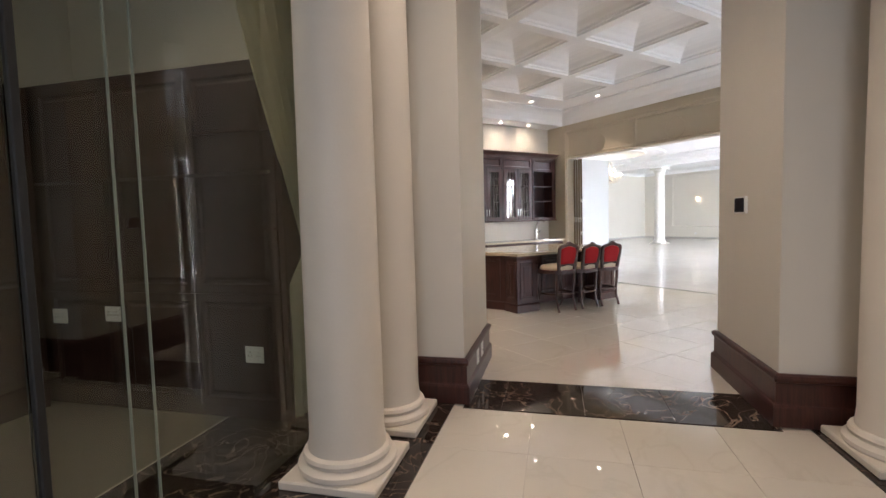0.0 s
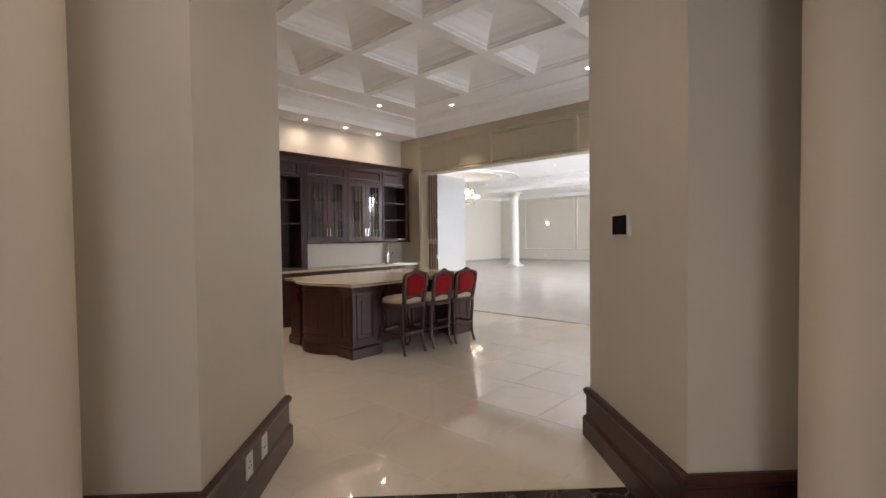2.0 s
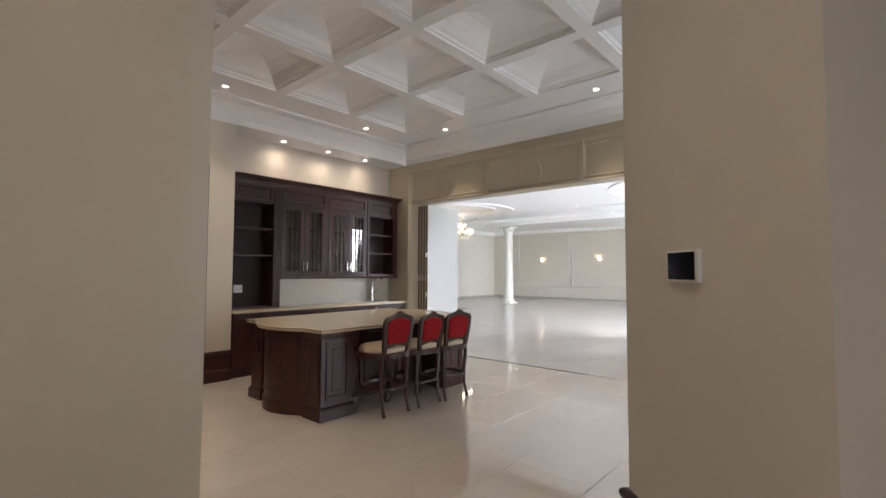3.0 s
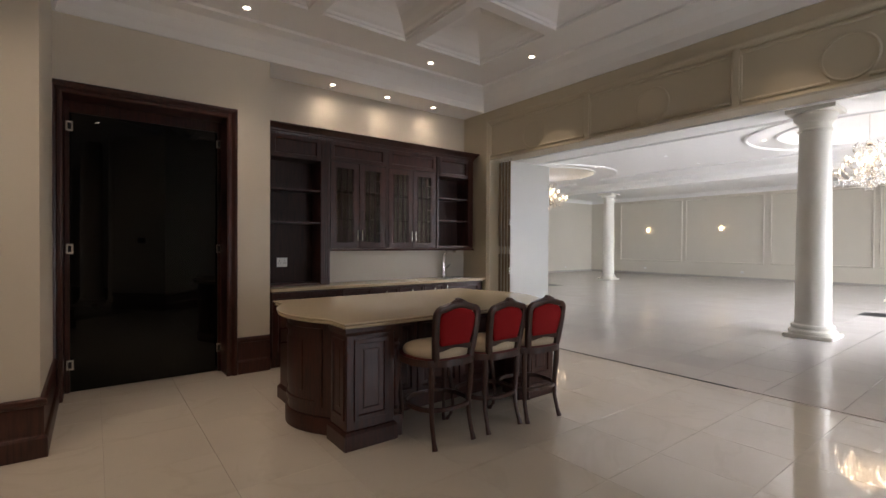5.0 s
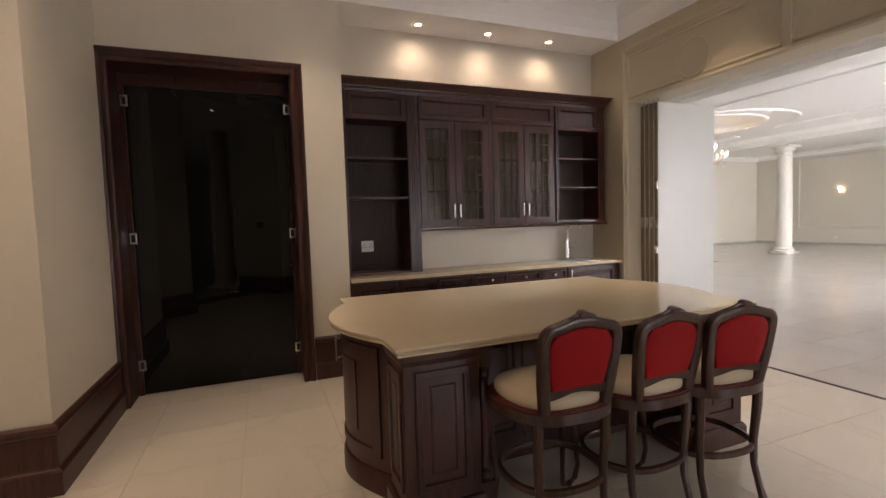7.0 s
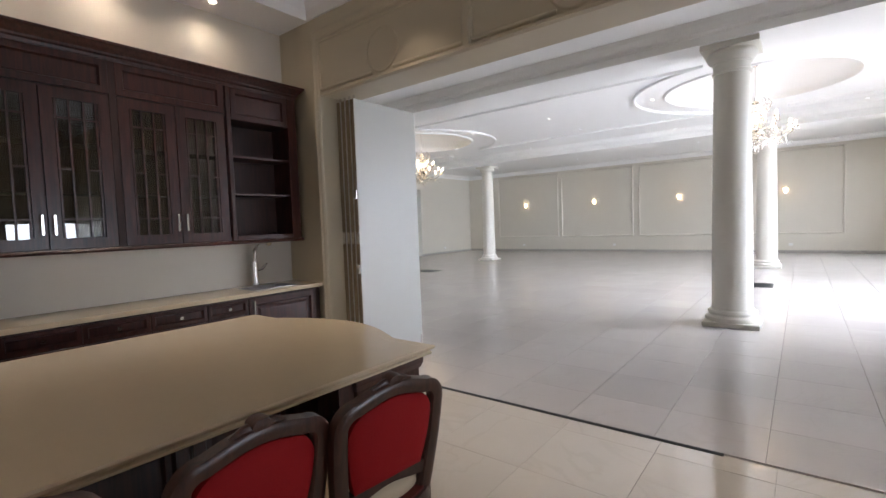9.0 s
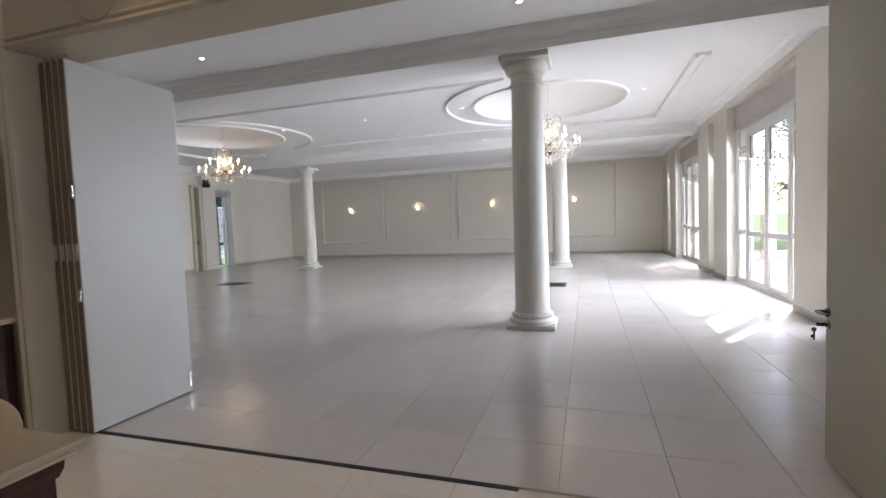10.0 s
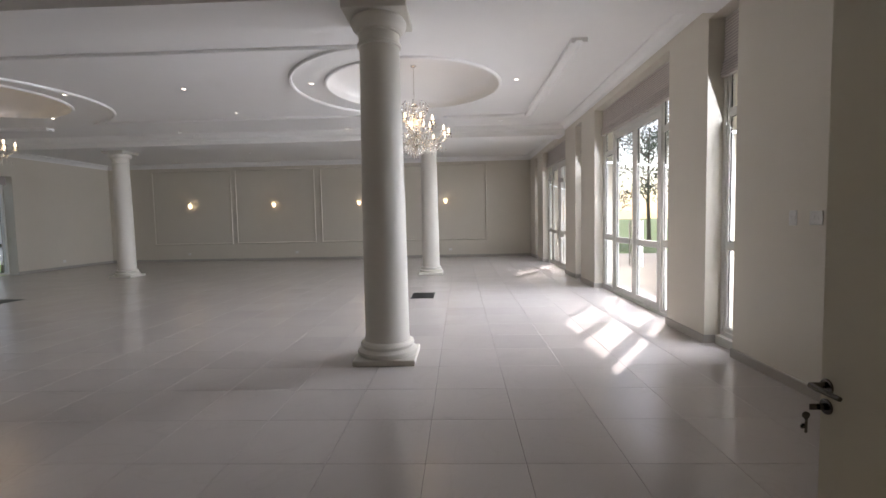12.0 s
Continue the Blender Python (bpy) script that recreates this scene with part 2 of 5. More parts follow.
def thing(name, label, category, group="", place=(0, 0, 0), turn=0):
    ob = new(name)
    ob.empty_display_size = 0.1
    ob.matrix_basis = pose(*place, 0, 0, turn)
    return tagged(ob, label, category, group)


def box(bm, x0, y0, z0, x1, y1, z1, m=None, mat=0):
    v = [bm.verts.new(Vector(p) if m is None else m @ Vector(p)) for p in
         ((x0, y0, z0), (x1, y0, z0), (x1, y1, z0), (x0, y1, z0), (x0, y0, z1), (x1, y0, z1), (x1, y1, z1), (x0, y1, z1))]
    for f in ((0, 3, 2, 1), (4, 5, 6, 7), (0, 1, 5, 4), (1, 2, 6, 5), (2, 3, 7, 6), (3, 0, 4, 7)):
        bm.faces.new([v[i] for i in f]).material_index = mat
    return v


def bevel(bm, w, seg=2):
    bmesh.ops.bevel(bm, geom=[e for e in bm.edges if e.is_manifold and e.calc_face_angle(0) > 0.6], offset=w, segments=seg, affect="EDGES", clamp_overlap=True)


def boxpart(name, dims, mat, parent=None, label="", w=0.004, kind="", m=None):
    bm = bmesh.new()
    box(bm, *dims, m=m)
    bmesh.ops.recalc_face_normals(bm, faces=bm.faces)
    if w:
        bevel(bm, w, 1)
    return part(name, bm, mat, parent, label, kind)


def prism(bm, poly, z0, z1, m=None):
    lo = [bm.verts.new(Vector((x, y, z0)) if m is None else m @ Vector((x, y, z0))) for x, y in poly]
    hi = [bm.verts.new(Vector((x, y, z1)) if m is None else m @ Vector((x, y, z1))) for x, y in poly]
    bm.faces.new(lo[::-1]), bm.faces.new(hi)
    for i in range(len(poly)):
        j = (i + 1) % len(poly)
        bm.faces.new((lo[i], lo[j], hi[j], hi[i]))


def lathe(bm, profile, cx=0, cy=0, n=32, m=None, cap=True):
    rings = []
    for r, z in profile:
        ring = [bm.verts.new((m or Matrix()) @ Vector((cx + r * math.cos(2 * math.pi * k / n), cy + r * math.sin(2 * math.pi * k / n), z))) for k in range(n)]
        rings.append(ring)
    for a, b in zip(rings, rings[1:]):
        for k in range(n):
            bm.faces.new((a[k], a[(k + 1) % n], b[(k + 1) % n], b[k]))
    if cap:
        bm.faces.new(rings[0][::-1]), bm.faces.new(rings[-1])


def sweep(bm, path, profile, closed=False, m=None, capped=True):
    """A moulding: the profile (out, up) along the plane path, mitred; out is to the right of the way."""
    m = m or Matrix()
    pts = [Vector(p) for p in path]
    n = len(pts)
    rings = []
    for i, p in enumerate(pts):
        a = (p - pts[i - 1]).normalized() if (closed or i > 0) else None
        b = (pts[(i + 1) % n] - p).normalized() if (closed or i < n - 1) else None
        a, b = a or b, b or a
        na, nb = Vector((a.y, -a.x)), Vector((b.y, -b.x))
        mit = (na + nb) / max(0.2, 1 + na.dot(nb))
        rings.append([bm.verts.new(m @ Vector((p.x + mit.x * o, p.y + mit.y * o, h))) for o, h in profile])
    k = len(profile)
    for i in range(n if closed else n - 1):
        r, s = rings[i], rings[(i + 1) % n]
        for j in range(k):
            bm.faces.new((r[j], r[(j + 1) % k], s[(j + 1) % k], s[j]))
    if not closed and capped:
        bm.faces.new(rings[0]), bm.faces.new(rings[-1][::-1])


def tube(bm, pts, radius, n=8, m=None):
    """A round bar through the points; radius may be a list."""
    pts = [Vector(p) for p in pts]
    rad = radius if isinstance(radius, (list, tuple)) else [radius] * len(pts)
    rings = []
    for i, p in enumerate(pts):
        d = (pts[min(i + 1, len(pts) - 1)] - pts[max(i - 1, 0)]).normalized()
        up = Vector((0, 0, 1)) if abs(d.z) < 0.9 else Vector((1, 0, 0))
        s = d.cross(up).normalized()
        t = s.cross(d)
        rings.append([bm.verts.new((m or Matrix()) @ (p + rad[i] * (math.cos(2 * math.pi * k / n) * s + math.sin(2 * math.pi * k / n) * t))) for k in range(n)])
    for a, b in zip(rings, rings[1:]):
        for k in range(n):
            bm.faces.new((a[k], a[(k + 1) % n], b[(k + 1) % n], b[k]))
    bm.faces.new(rings[0][::-1]), bm.faces.new(rings[-1])


def wall(name, poly, z0, z1, mat, m=None, label=""):
    bm = bmesh.new()
    prism(bm, poly, z0, z1, m)
    return part(name, bm, mat, None, label, "structure")


def rect(x0, y0, x1, y1):
    return [(x0, y0), (x1, y0), (x1, y1), (x0, y1)]


DIAG = pose(0, 0, 0, 0, 0, 45)


# ---- large structure ----
KC, KW, HC = 3.82, 3.52, 3.90  # kitchen ceiling, top of its walls, hall ceiling
wall("wall_entry_1", rect(3.27, 0.69, 4.47, 4.3), 0, 4.2, JAMB, DIAG)
wall("wall_entry_2", rect(3.27, -5.99, 4.47, -1.46), 0, 4.2, JAMB, DIAG)
wall("wall_west_block", rect(0.0, 6.32, 2.675, 7.62), 0, 4.2, CREAM)
wall("wall_kitchen_west", rect(-0.2, 5.9, 0.0, 7.6), 0, 4.2, CREAM)
wall("wall_north_1", rect(0.0, 7.62, 2.70, 8.3), 0, 4.2, CREAM)
wall("wall_north_2", rect(4.155, 7.62, 4.58, 8.3), 0, 4.2, CREAM)
wall("wall_north_lintel", rect(2.70, 7.62, 4.155, 8.3), 2.83, 4.2, CREAM)
wall("wall_niche", rect(4.58, 8.1, 8.3, 8.3), 0, 4.2, CREAM)
wall("wall_east_1", rect(7.88, 7.5, 8.3, 8.1), 0, 4.2, FRIEZE)
wall("wall_east_lintel", rect(7.88, 2.2, 8.3, 7.5), 2.785, 4.2, FRIEZE)
wall("wall_east_2", rect(7.88, -0.4, 8.3, 2.2), 0, 4.2, FRIEZE)
wall("wall_kitchen_south", rect(6.6, -0.6, 8.3, -0.4), 0, 4.2, CREAM)
wall("wall_hall_west", rect(8.1, 8.3, 8.3, 18.1), 0, 4.2, HALL_WALL)
wall("wall_hall_east", rect(25.4, 0.3, 25.7, 18.3), 0, 4.2, HALL_WALL)
wall("wall_hall_north_1", rect(8.3, 17.8, 20.48, 18.3), 0, 4.2, HALL_WALL)
wall("wall_hall_north_2", rect(21.38, 17.8, 25.4, 18.3), 0, 4.2, HALL_WALL)
wall("wall_hall_north_lintel", rect(20.48, 17.8, 21.38, 18.3), 3.12, 4.2, HALL_WALL)
wall("wall_hall_pier", rect(19.72, 17.62, 20.36, 17.8), 0, 3.9, HALL_WALL)
OPENINGS = [(12.0, 12.55), (13.5, 16.85), (17.88, 18.42), (19.45, 22.75), (23.78, 24.33)]
xs = [8.3] + [v for o in OPENINGS for v in o] + [25.4]
for a, b in zip(xs[0::2], xs[1::2]):
    wall("wall_south", rect(a, 0.38, b, 0.88), 0, 4.2, HALL_WALL)
for a, b in OPENINGS:
    wall("wall_south_lintel", rect(a, 0.38, b, 0.88), 3.62, 4.2, HALL_WALL)

# floors
wall("floor_slab", rect(-6, -7, 25.7, 18.3), -0.3, -0.012, GROUT)
wall("floor_screed_hall", rect(8.17, 0.4, 25.4, 18.2), -0.0118, -0.0112, HALL_GROUT)
# entry room closed round the camera
wall("wall_entry_back", rect(-4.6, -6.0, -4.4, 6.0), -0.0, 4.2, CREAM, DIAG)
wall("wall_entry_side", rect(-4.4, 6.0, -1.9, 6.2), 0, 4.2, CREAM, DIAG)
wall("wall_entry_side", rect(-2.0, 4.501, -1.9, 6.0), 0, 4.2, CREAM, DIAG)
wall("wall_entry_side", rect(-4.4, -6.0, 3.27, -5.8), 0, 4.2, CREAM, DIAG)

# ceilings
wall("ceiling_entry", rect(-4.6, -6.0, 4.47, 6.0), 3.75, 3.95, CEIL, DIAG)
bm = bmesh.new()
BX, BY = [2.44, 3.61, 4.78, 5.95, 7.12], [-0.68, 0.58, 1.83, 3.09, 4.34, 5.60, 6.86]
bw = 0.075
prism(bm, [(2.3 - 2.4, 6.935), (8.3, 6.935), (8.3, 8.3), (2.3 - 2.4, 8.3)], KC, KC + 0.02)
box(bm, 7.195, -0.6, KC, 8.3, 6.935, KC + 0.02)
box(bm, -0.2, -0.6, KC, 2.365, 6.935, KC + 0.02)
for i, x in enumerate(BX):
    box(bm, x - bw, -0.68, KC - 0.0, x + bw, 6.935, KC + 0.0006)
for y in BY:
    for a, b in zip(BX, BX[1:]):
        box(bm, a + bw, y - bw, KC, b - bw, y + bw, KC + 0.0006)
for a, b in zip(BX, BX[1:]):
    for c, d in zip(BY, BY[1:]):
        x0, x1, y0, y1 = a + bw, b - bw, c + bw, d - bw
        rings = []
        for inset, z in ((0, KC + 0.0006), (0, KC + 0.03), (0.02, KC + 0.035), (0.03, KC + 0.06), (0.07, KC + 0.08), (0.13, KC + 0.125), (0.20, KC + 0.16), (0.28, KC + 0.185), (0.37, KC + 0.20), (0.46, KC + 0.205)):
            rings.append([bm.verts.new(p) for p in ((x0 + inset, y0 + inset, z), (x1 - inset, y0 + inset, z), (x1 - inset, y1 - inset, z), (x0 + inset, y1 - inset, z))])
        for r, s in zip(rings, rings[1:]):
            for k in range(4):
                bm.faces.new((r[k], r[(k + 1) % 4], s[(k + 1) % 4], s[k]))
        bm.faces.new(rings[-1])
part("ceiling_kitchen", bm, CEIL, None, "white coffered kitchen ceiling with deep square coffers", "structure")
wall("roof_slab", rect(-6, -7, 8.2, 18.3), 4.6, 4.7, CEIL)
wall("roof_eave", rect(8.0, -0.46, 27, 0.38), 3.7, 4.0, HALL_WALL)
wall("roof_slab_hall", rect(8.2, 0.38, 25.7, 18.3), 4.6, 4.7, CEIL)
bm = bmesh.new()
cove = [(-0.01, 0.01), (-0.01, KW - KC), (0.02, KW - KC), (0.04, -0.22), (0.10, -0.12), (0.18, -0.06), (0.27, -0.035), (0.29, -0.03), (0.29, 0.01)]
sweep(bm, [(2.675, 4.2), (2.675, 7.62), (7.88, 7.62), (7.88, -0.4)], cove, m=pose(0, 0, KC))
part("cove_cornice", bm, CEIL, None, "", "structure")
box_bm = bmesh.new()
box(box_bm, 4.58, 7.62, KW, 7.88, 8.1, KW + 0.1)
part("ceiling_niche", box_bm, CEIL, None, "", "structure")

# hall ceiling with domes
DOMES = [(15.75, 4.45), (15.55, 12.75)]
bm = bmesh.new()
RD = 1.53
for (cx, cy) in DOMES:
    N = 64
    ring = [Vector((cx + RD * math.cos(2 * math.pi * k / N), cy + RD * math.sin(2 * math.pi * k / N), HC)) for k in range(N)]
    sq = []
    for k in range(N):
        c, s = math.cos(2 * math.pi * k / N), math.sin(2 * math.pi * k / N)
        f = 2.2 / max(abs(c), abs(s))
        sq.append(Vector((15.75 + f * c, cy + f * s, HC)))
    a, b = [bm.verts.new(p) for p in ring], [bm.verts.new(p) for p in sq]
    for k in range(N):
        bm.faces.new((a[k], a[(k + 1) % N], b[(k + 1) % N], b[k]))
    prev = a
    for r, z in ((1.53, 0.06), (1.50, 0.12), (1.38, 0.20), (1.1, 0.29), (0.7, 0.35), (0.3, 0.375)):
        cur = [bm.verts.new((cx + r * math.cos(2 * math.pi * k / N), cy + r * math.sin(2 * math.pi * k / N), HC + z)) for k in range(N)]
        for k in range(N):
            bm.faces.new((prev[k], prev[(k + 1) % N], cur[(k + 1) % N], cur[k]))
        prev = cur
    bm.faces.new(prev)
X0, X1 = 15.75 - 2.2, 15.75 + 2.2
for q in ((8.3, 0.38, X0, 17.8), (X1, 0.38, 25.4, 17.8), (X0, 0.38, X1, 2.25), (X0, 6.65, X1, 10.55), (X0, 14.95, X1, 17.8)):
    vs = [bm.verts.new((x, y, HC)) for x, y in rect(*q)]
    bm.faces.new(vs)
ce = part("ceiling_hall", bm, CEIL, None, "white hall ceiling with two round domes", "structure", smooth=True)
bm = bmesh.new()
bead = [(0.0, 0.01), (0.0, -0.025), (0.02, -0.035), (0.05, -0.03), (0.06, -0.012), (0.06, 0.01)]
for cx, cy in DOMES:
    sweep(bm, [(cx + RD * math.cos(2 * math.pi * k / 64), cy + RD * math.sin(2 * math.pi * k / 64)) for k in range(64)], bead, True, pose(0, 0, HC))
RA, XA, XB = 2.17, 13.7, 18.0
h = math.sqrt(RA ** 2 - (15.75 - XA) ** 2)
arc = []
for k in range(33):
    t = math.radians(18 + (162 - 18) * k / 32)
    arc.append((15.75 - RA * math.cos(t), 4.45 + RA * math.sin(t)))
arc2 = [(x, 17.2 - y) for x, y in arc[::-1]]
sweep(bm, arc + arc2, [(o, 1.3 * z if z < 0 else 0.01) for o, z in bead], True, pose(0, 0, HC))
part("ceiling_moulding", bm, CEIL, None, "", "structure")
bm = bmesh.new()
tray = [(0, 0.01), (0, -0.05), (0.03, -0.06), (0.05, -0.03), (0.10, -0.03), (0.12, -0.05), (0.16, -0.05), (0.17, 0.01)]
sweep(bm, [(13.7, 2.1), (18.15, 2.1), (18.15, 4.0)], [(o * 1.35, z * 1.2 if z < 0 else z) for o, z in tray], m=pose(0, 0, HC))
sweep(bm, [(18.15, 13.6), (18.15, 15.45), (13.7, 15.45)], [(o * 1.35, z * 1.2 if z < 0 else z) for o, z in tray], m=pose(0, 0, HC))
part("ceiling_tray_moulding", bm, CEIL, None, "", "structure")
bm = bmesh.new()
corn = [(0, 0.01), (0, -0.16), (0.015, -0.17), (0.03, -0.12), (0.08, -0.06), (0.13, -0.04), (0.15, -0.03), (0.15, 0.01)]
sweep(bm, [(8.3, 0.88), (8.3, 17.8), (25.4, 17.8), (25.4, 0.88)], corn, True, pose(0, 0, HC))
part("hall_cornice", bm, CEIL, None, "", "structure")
for nm, bx in (("beam_1", 11.75), ("beam_2", 19.5)):
    bm = bmesh.new()
    box(bm, bx, 0.88, 3.62, bx + 0.65, 17.8, HC + 0.05)
    for s, x in ((-1, bx), (1, bx + 0.65)):
        prof = [(-0.01, 0.10), (0.006, 0.10), (0.02, 0.11), (0.02, 0.15), (0.05, 0.17), (0.09, 0.22), (0.12, 0.29), (-0.01, 0.29)]
        pth = [(x, 0.88), (x, 17.8)] if s > 0 else [(x, 17.8), (x, 0.88)]
        sweep(bm, pth, prof, m=pose(0, 0, 3.62))
    part(nm, bm, CEIL, None, "white moulded ceiling beam", "structure")


def column(cx, cy, top, d, plinth, mat, label, turn=0, cap=True):
    c = thing("column", label, "column", "columns", (cx, cy, 0), turn)
    h = plinth / 2
    boxpart("plinth", (-h, -h, 0, h, h, 0.06 if cap else 0.05), mat, c, w=0.008)
    z0 = 0.06 if cap else 0.05
    f = 1.0 if cap else 0.75
    bm = bmesh.new()
    prof = [(r, z0 + f * z) for r, z in ((h * 0.97, 0), (h * 1.0, 0.02), (h * 0.99, 0.05), (h * 0.90, 0.07), (h * 0.86, 0.075), (h * 0.86, 0.09), (h * 0.90, 0.11), (h * 0.87, 0.135), (d / 2 * 1.04, 0.15))]
    lathe(bm, prof, n=48)
    part("base", bm, mat, c, smooth=True)
    bm = bmesh.new()
    ztop = top - (0.36 if cap else 0)
    r0, r1 = d / 2, d / 2 * (0.87 if cap else 0.94)
    prof = [(r0 * 1.04, z0 + f * 0.15), (r0 * 1.0, z0 + 0.2)] + [(r0 + (r1 - r0) * (k / 12) ** 1.6, z0 + 0.2 + (ztop - z0 - 0.2) * k / 12) for k in range(1, 13)]
    lathe(bm, prof, n=48)
    part("shaft", bm, mat, c, smooth=True)
    if cap:
        bm = bmesh.new()
        lathe(bm, [(r1, ztop), (r1 * 1.1, ztop + 0.005), (r1 * 1.12, ztop + 0.03), (r1 * 1.02, ztop + 0.045), (r1 * 1.02, ztop + 0.13), (r1 * 1.10, ztop + 0.135), (r1 * 1.10, ztop + 0.155), (r1 * 1.20, ztop + 0.165), (r1 * 1.32, ztop + 0.19), (r1 * 1.39, ztop + 0.225), (r1 * 1.40, ztop + 0.25), (r1 * 1.36, ztop + 0.268), (r1 * 1.28, ztop + 0.272), (r1 * 1.28, ztop + 0.29)], n=48)
        part("capital", bm, mat, c, smooth=True)
        boxpart("abacus", (-h, -h, ztop + 0.29, h, h, top), mat, c, w=0.006)
    return c


HL = "white round column with moulded base and capital in the hall"
for x, y in ((12.12, 4.46), (19.85, 4.47), (20.3, 13.42)):
    column(x, y, 3.62, 0.47, 0.64, HALL_COLUMN, HL)
EL = "tall cream round column on a square plinth at the entry"
for u, w in ((2.2, 1.18), (2.9, 1.18), (2.2, -1.96), (2.92, -1.96)):
    p = DIAG @ Vector((u, w, 0))
    column(p.x, p.y, 3.75, 0.43, 0.57, COLUMN, EL, 45, cap=False)
# ---- end of structure ----


# ---- kitchen joinery ----
XZ = Matrix(((1, 0, 0, 0), (0, 0, 1, 0), (0, 1, 0, 0), (0, 0, 0, 1)))  # plane x,z with depth along y
SKIRT_PROF = [(0, 0), (0.042, 0), (0.042, 0.13), (0.034, 0.145), (0.026, 0.15), (0.022, 0.16), (0.022, 0.295), (0.034, 0.305), (0.040, 0.325), (0.034, 0.345), (0.018, 0.355), (0, 0.355)]


def skirting(path, m=None, prof=SKIRT_PROF, mat=None, z=0.001):
    bm = bmesh.new()
    sweep(bm, path, prof, m=(m or Matrix()) @ pose(0, 0, z))
    return part("baseboard", bm, mat or WOOD, None, "", "structure")


skirting([(3.27, 4.3), (3.27, 0.69), (4.47, 0.69), (4.47, 4.3)], DIAG)
skirting([(4.47, -5.2), (4.47, -1.46), (3.27, -1.46), (3.27, -5.2)], DIAG)
TALL_PROF = [(o, h if h < 0.2 else h + 0.045) for o, h in SKIRT_PROF]
skirting([(0.0, 6.32), (2.675, 6.32), (2.675, 7.62)], prof=TALL_PROF)
skirting([(4.23, 7.62), (4.575, 7.62)], prof=TALL_PROF)


def framed_panel(bm, x0, z0, x1, z1, y, stile=0.06, depth=0.02, raised=True, m=None):
    """A frame-and-panel front facing -y: frame flush at y, field set back, raised middle."""
    m = m or Matrix()
    pts = lambda i, yy: [bm.verts.new(m @ Vector(p)) for p in ((x0 + i, yy, z0 + i), (x1 - i, yy, z0 + i), (x1 - i, yy, z1 - i), (x0 + i, yy, z1 - i))]
    steps = [(0, y + 0.0215), (0, y + 0.002), (0.002, y), (stile, y), (stile + 0.006, y + depth * 0.7), (stile + 0.012, y + depth)]
    if raised:
        steps += [(stile + 0.03, y + depth), (stile + 0.05, y + depth * 0.35), (stile + 0.055, y + depth * 0.3)]
    rings = [pts(i, yy) for i, yy in steps]
    for r, s in zip(rings, rings[1:]):
        for k in range(4):
            bm.faces.new((r[k], r[(k + 1) % 4], s[(k + 1) % 4], s[k]))
    bm.faces.new(rings[-1]), bm.faces.new(rings[0][::-1])


def front(name, parent, x0, z0, x1, z1, y, mat=None, stile=0.06, raised=True, m=None):
    bm = bmesh.new()
    framed_panel(bm, x0, z0, x1, z1, y, stile, raised=raised, m=m)
    return part(name, bm, mat or WOOD, parent)


def bar_handle(parent, x, y, z, length=0.13, vertical=True, m=None):
    bm = bmesh.new()
    h = length / 2
    if vertical:
        box(bm, x - 0.007, y - 0.034, z - h, x + 0.007, y - 0.022, z + h, m)
        for s in (-1, 1):
            box(bm, x - 0.006, y - 0.022, z + s * (h - 0.012) - 0.006, x + 0.006, y, z + s * (h - 0.012) + 0.006, m)
    else:
        box(bm, x - 0.014, y - 0.024, z - 0.012, x + 0.014, y - 0.012, z + 0.012, m)
        box(bm, x - 0.006, y - 0.012, z - 0.006, x + 0.006, y, z + 0.006, m)
    part("handle", bm, CHROME, parent, "polished steel handle")


# tall open unit
YF, YB = 7.775, 8.09
u1 = thing("shelf_unit", "tall dark mahogany open shelf unit, empty, standing on the counter", "shelf unit", "built-in wall cabinets")
boxpart("side_panel", (4.585, YF, 0.925, 4.635, YB, 2.80), WOOD, u1)
boxpart("side_panel", (5.255, YF, 0.925, 5.380, YB, 2.80), WOOD, u1)
bm = bmesh.new()
for k in range(4):
    box(bm, 5.268 + k * 0.026, YF - 0.012, 1.0, 5.286 + k * 0.026, YF + 0.002, 2.72)
part("fluting", bm, WOOD, u1)
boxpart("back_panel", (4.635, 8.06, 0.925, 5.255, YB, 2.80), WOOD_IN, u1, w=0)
for z in (1.70, 2.10):
    boxpart("shelf", (4.635, YF + 0.02, z, 5.255, 8.06, z + 0.02), WOOD, u1, w=0.002)
boxpart("top_panel", (4.635, YF + 0.022, 2.49, 5.255, 8.06, 2.835), WOOD_IN, u1, w=0)
front("header", u1, 4.636, 2.49, 5.254, 2.765, YF, stile=0.05, raised=False)
boxpart("bottom_rail", (4.635, YF + 0.01, 0.925, 5.255, 8.06, 0.95), WOOD, u1, w=0.003)
# glazed wall cabinet
u2 = thing("wall_cabinet", "dark mahogany wall cabinet with four glazed lattice doors", "cabinet", "built-in wall cabinets")
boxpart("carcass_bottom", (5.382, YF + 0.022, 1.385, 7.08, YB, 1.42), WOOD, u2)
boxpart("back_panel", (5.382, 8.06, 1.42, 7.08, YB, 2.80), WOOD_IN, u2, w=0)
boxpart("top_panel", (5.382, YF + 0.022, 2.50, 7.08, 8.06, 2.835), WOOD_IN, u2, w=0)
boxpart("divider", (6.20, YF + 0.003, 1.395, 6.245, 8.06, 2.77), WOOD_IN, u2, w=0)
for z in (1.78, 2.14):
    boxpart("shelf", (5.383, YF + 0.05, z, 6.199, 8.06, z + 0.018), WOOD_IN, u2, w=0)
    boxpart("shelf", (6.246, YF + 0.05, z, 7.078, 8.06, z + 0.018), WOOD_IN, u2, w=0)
front("header", u2, 5.385, 2.52, 6.20, 2.765, YF, stile=0.05, raised=False)
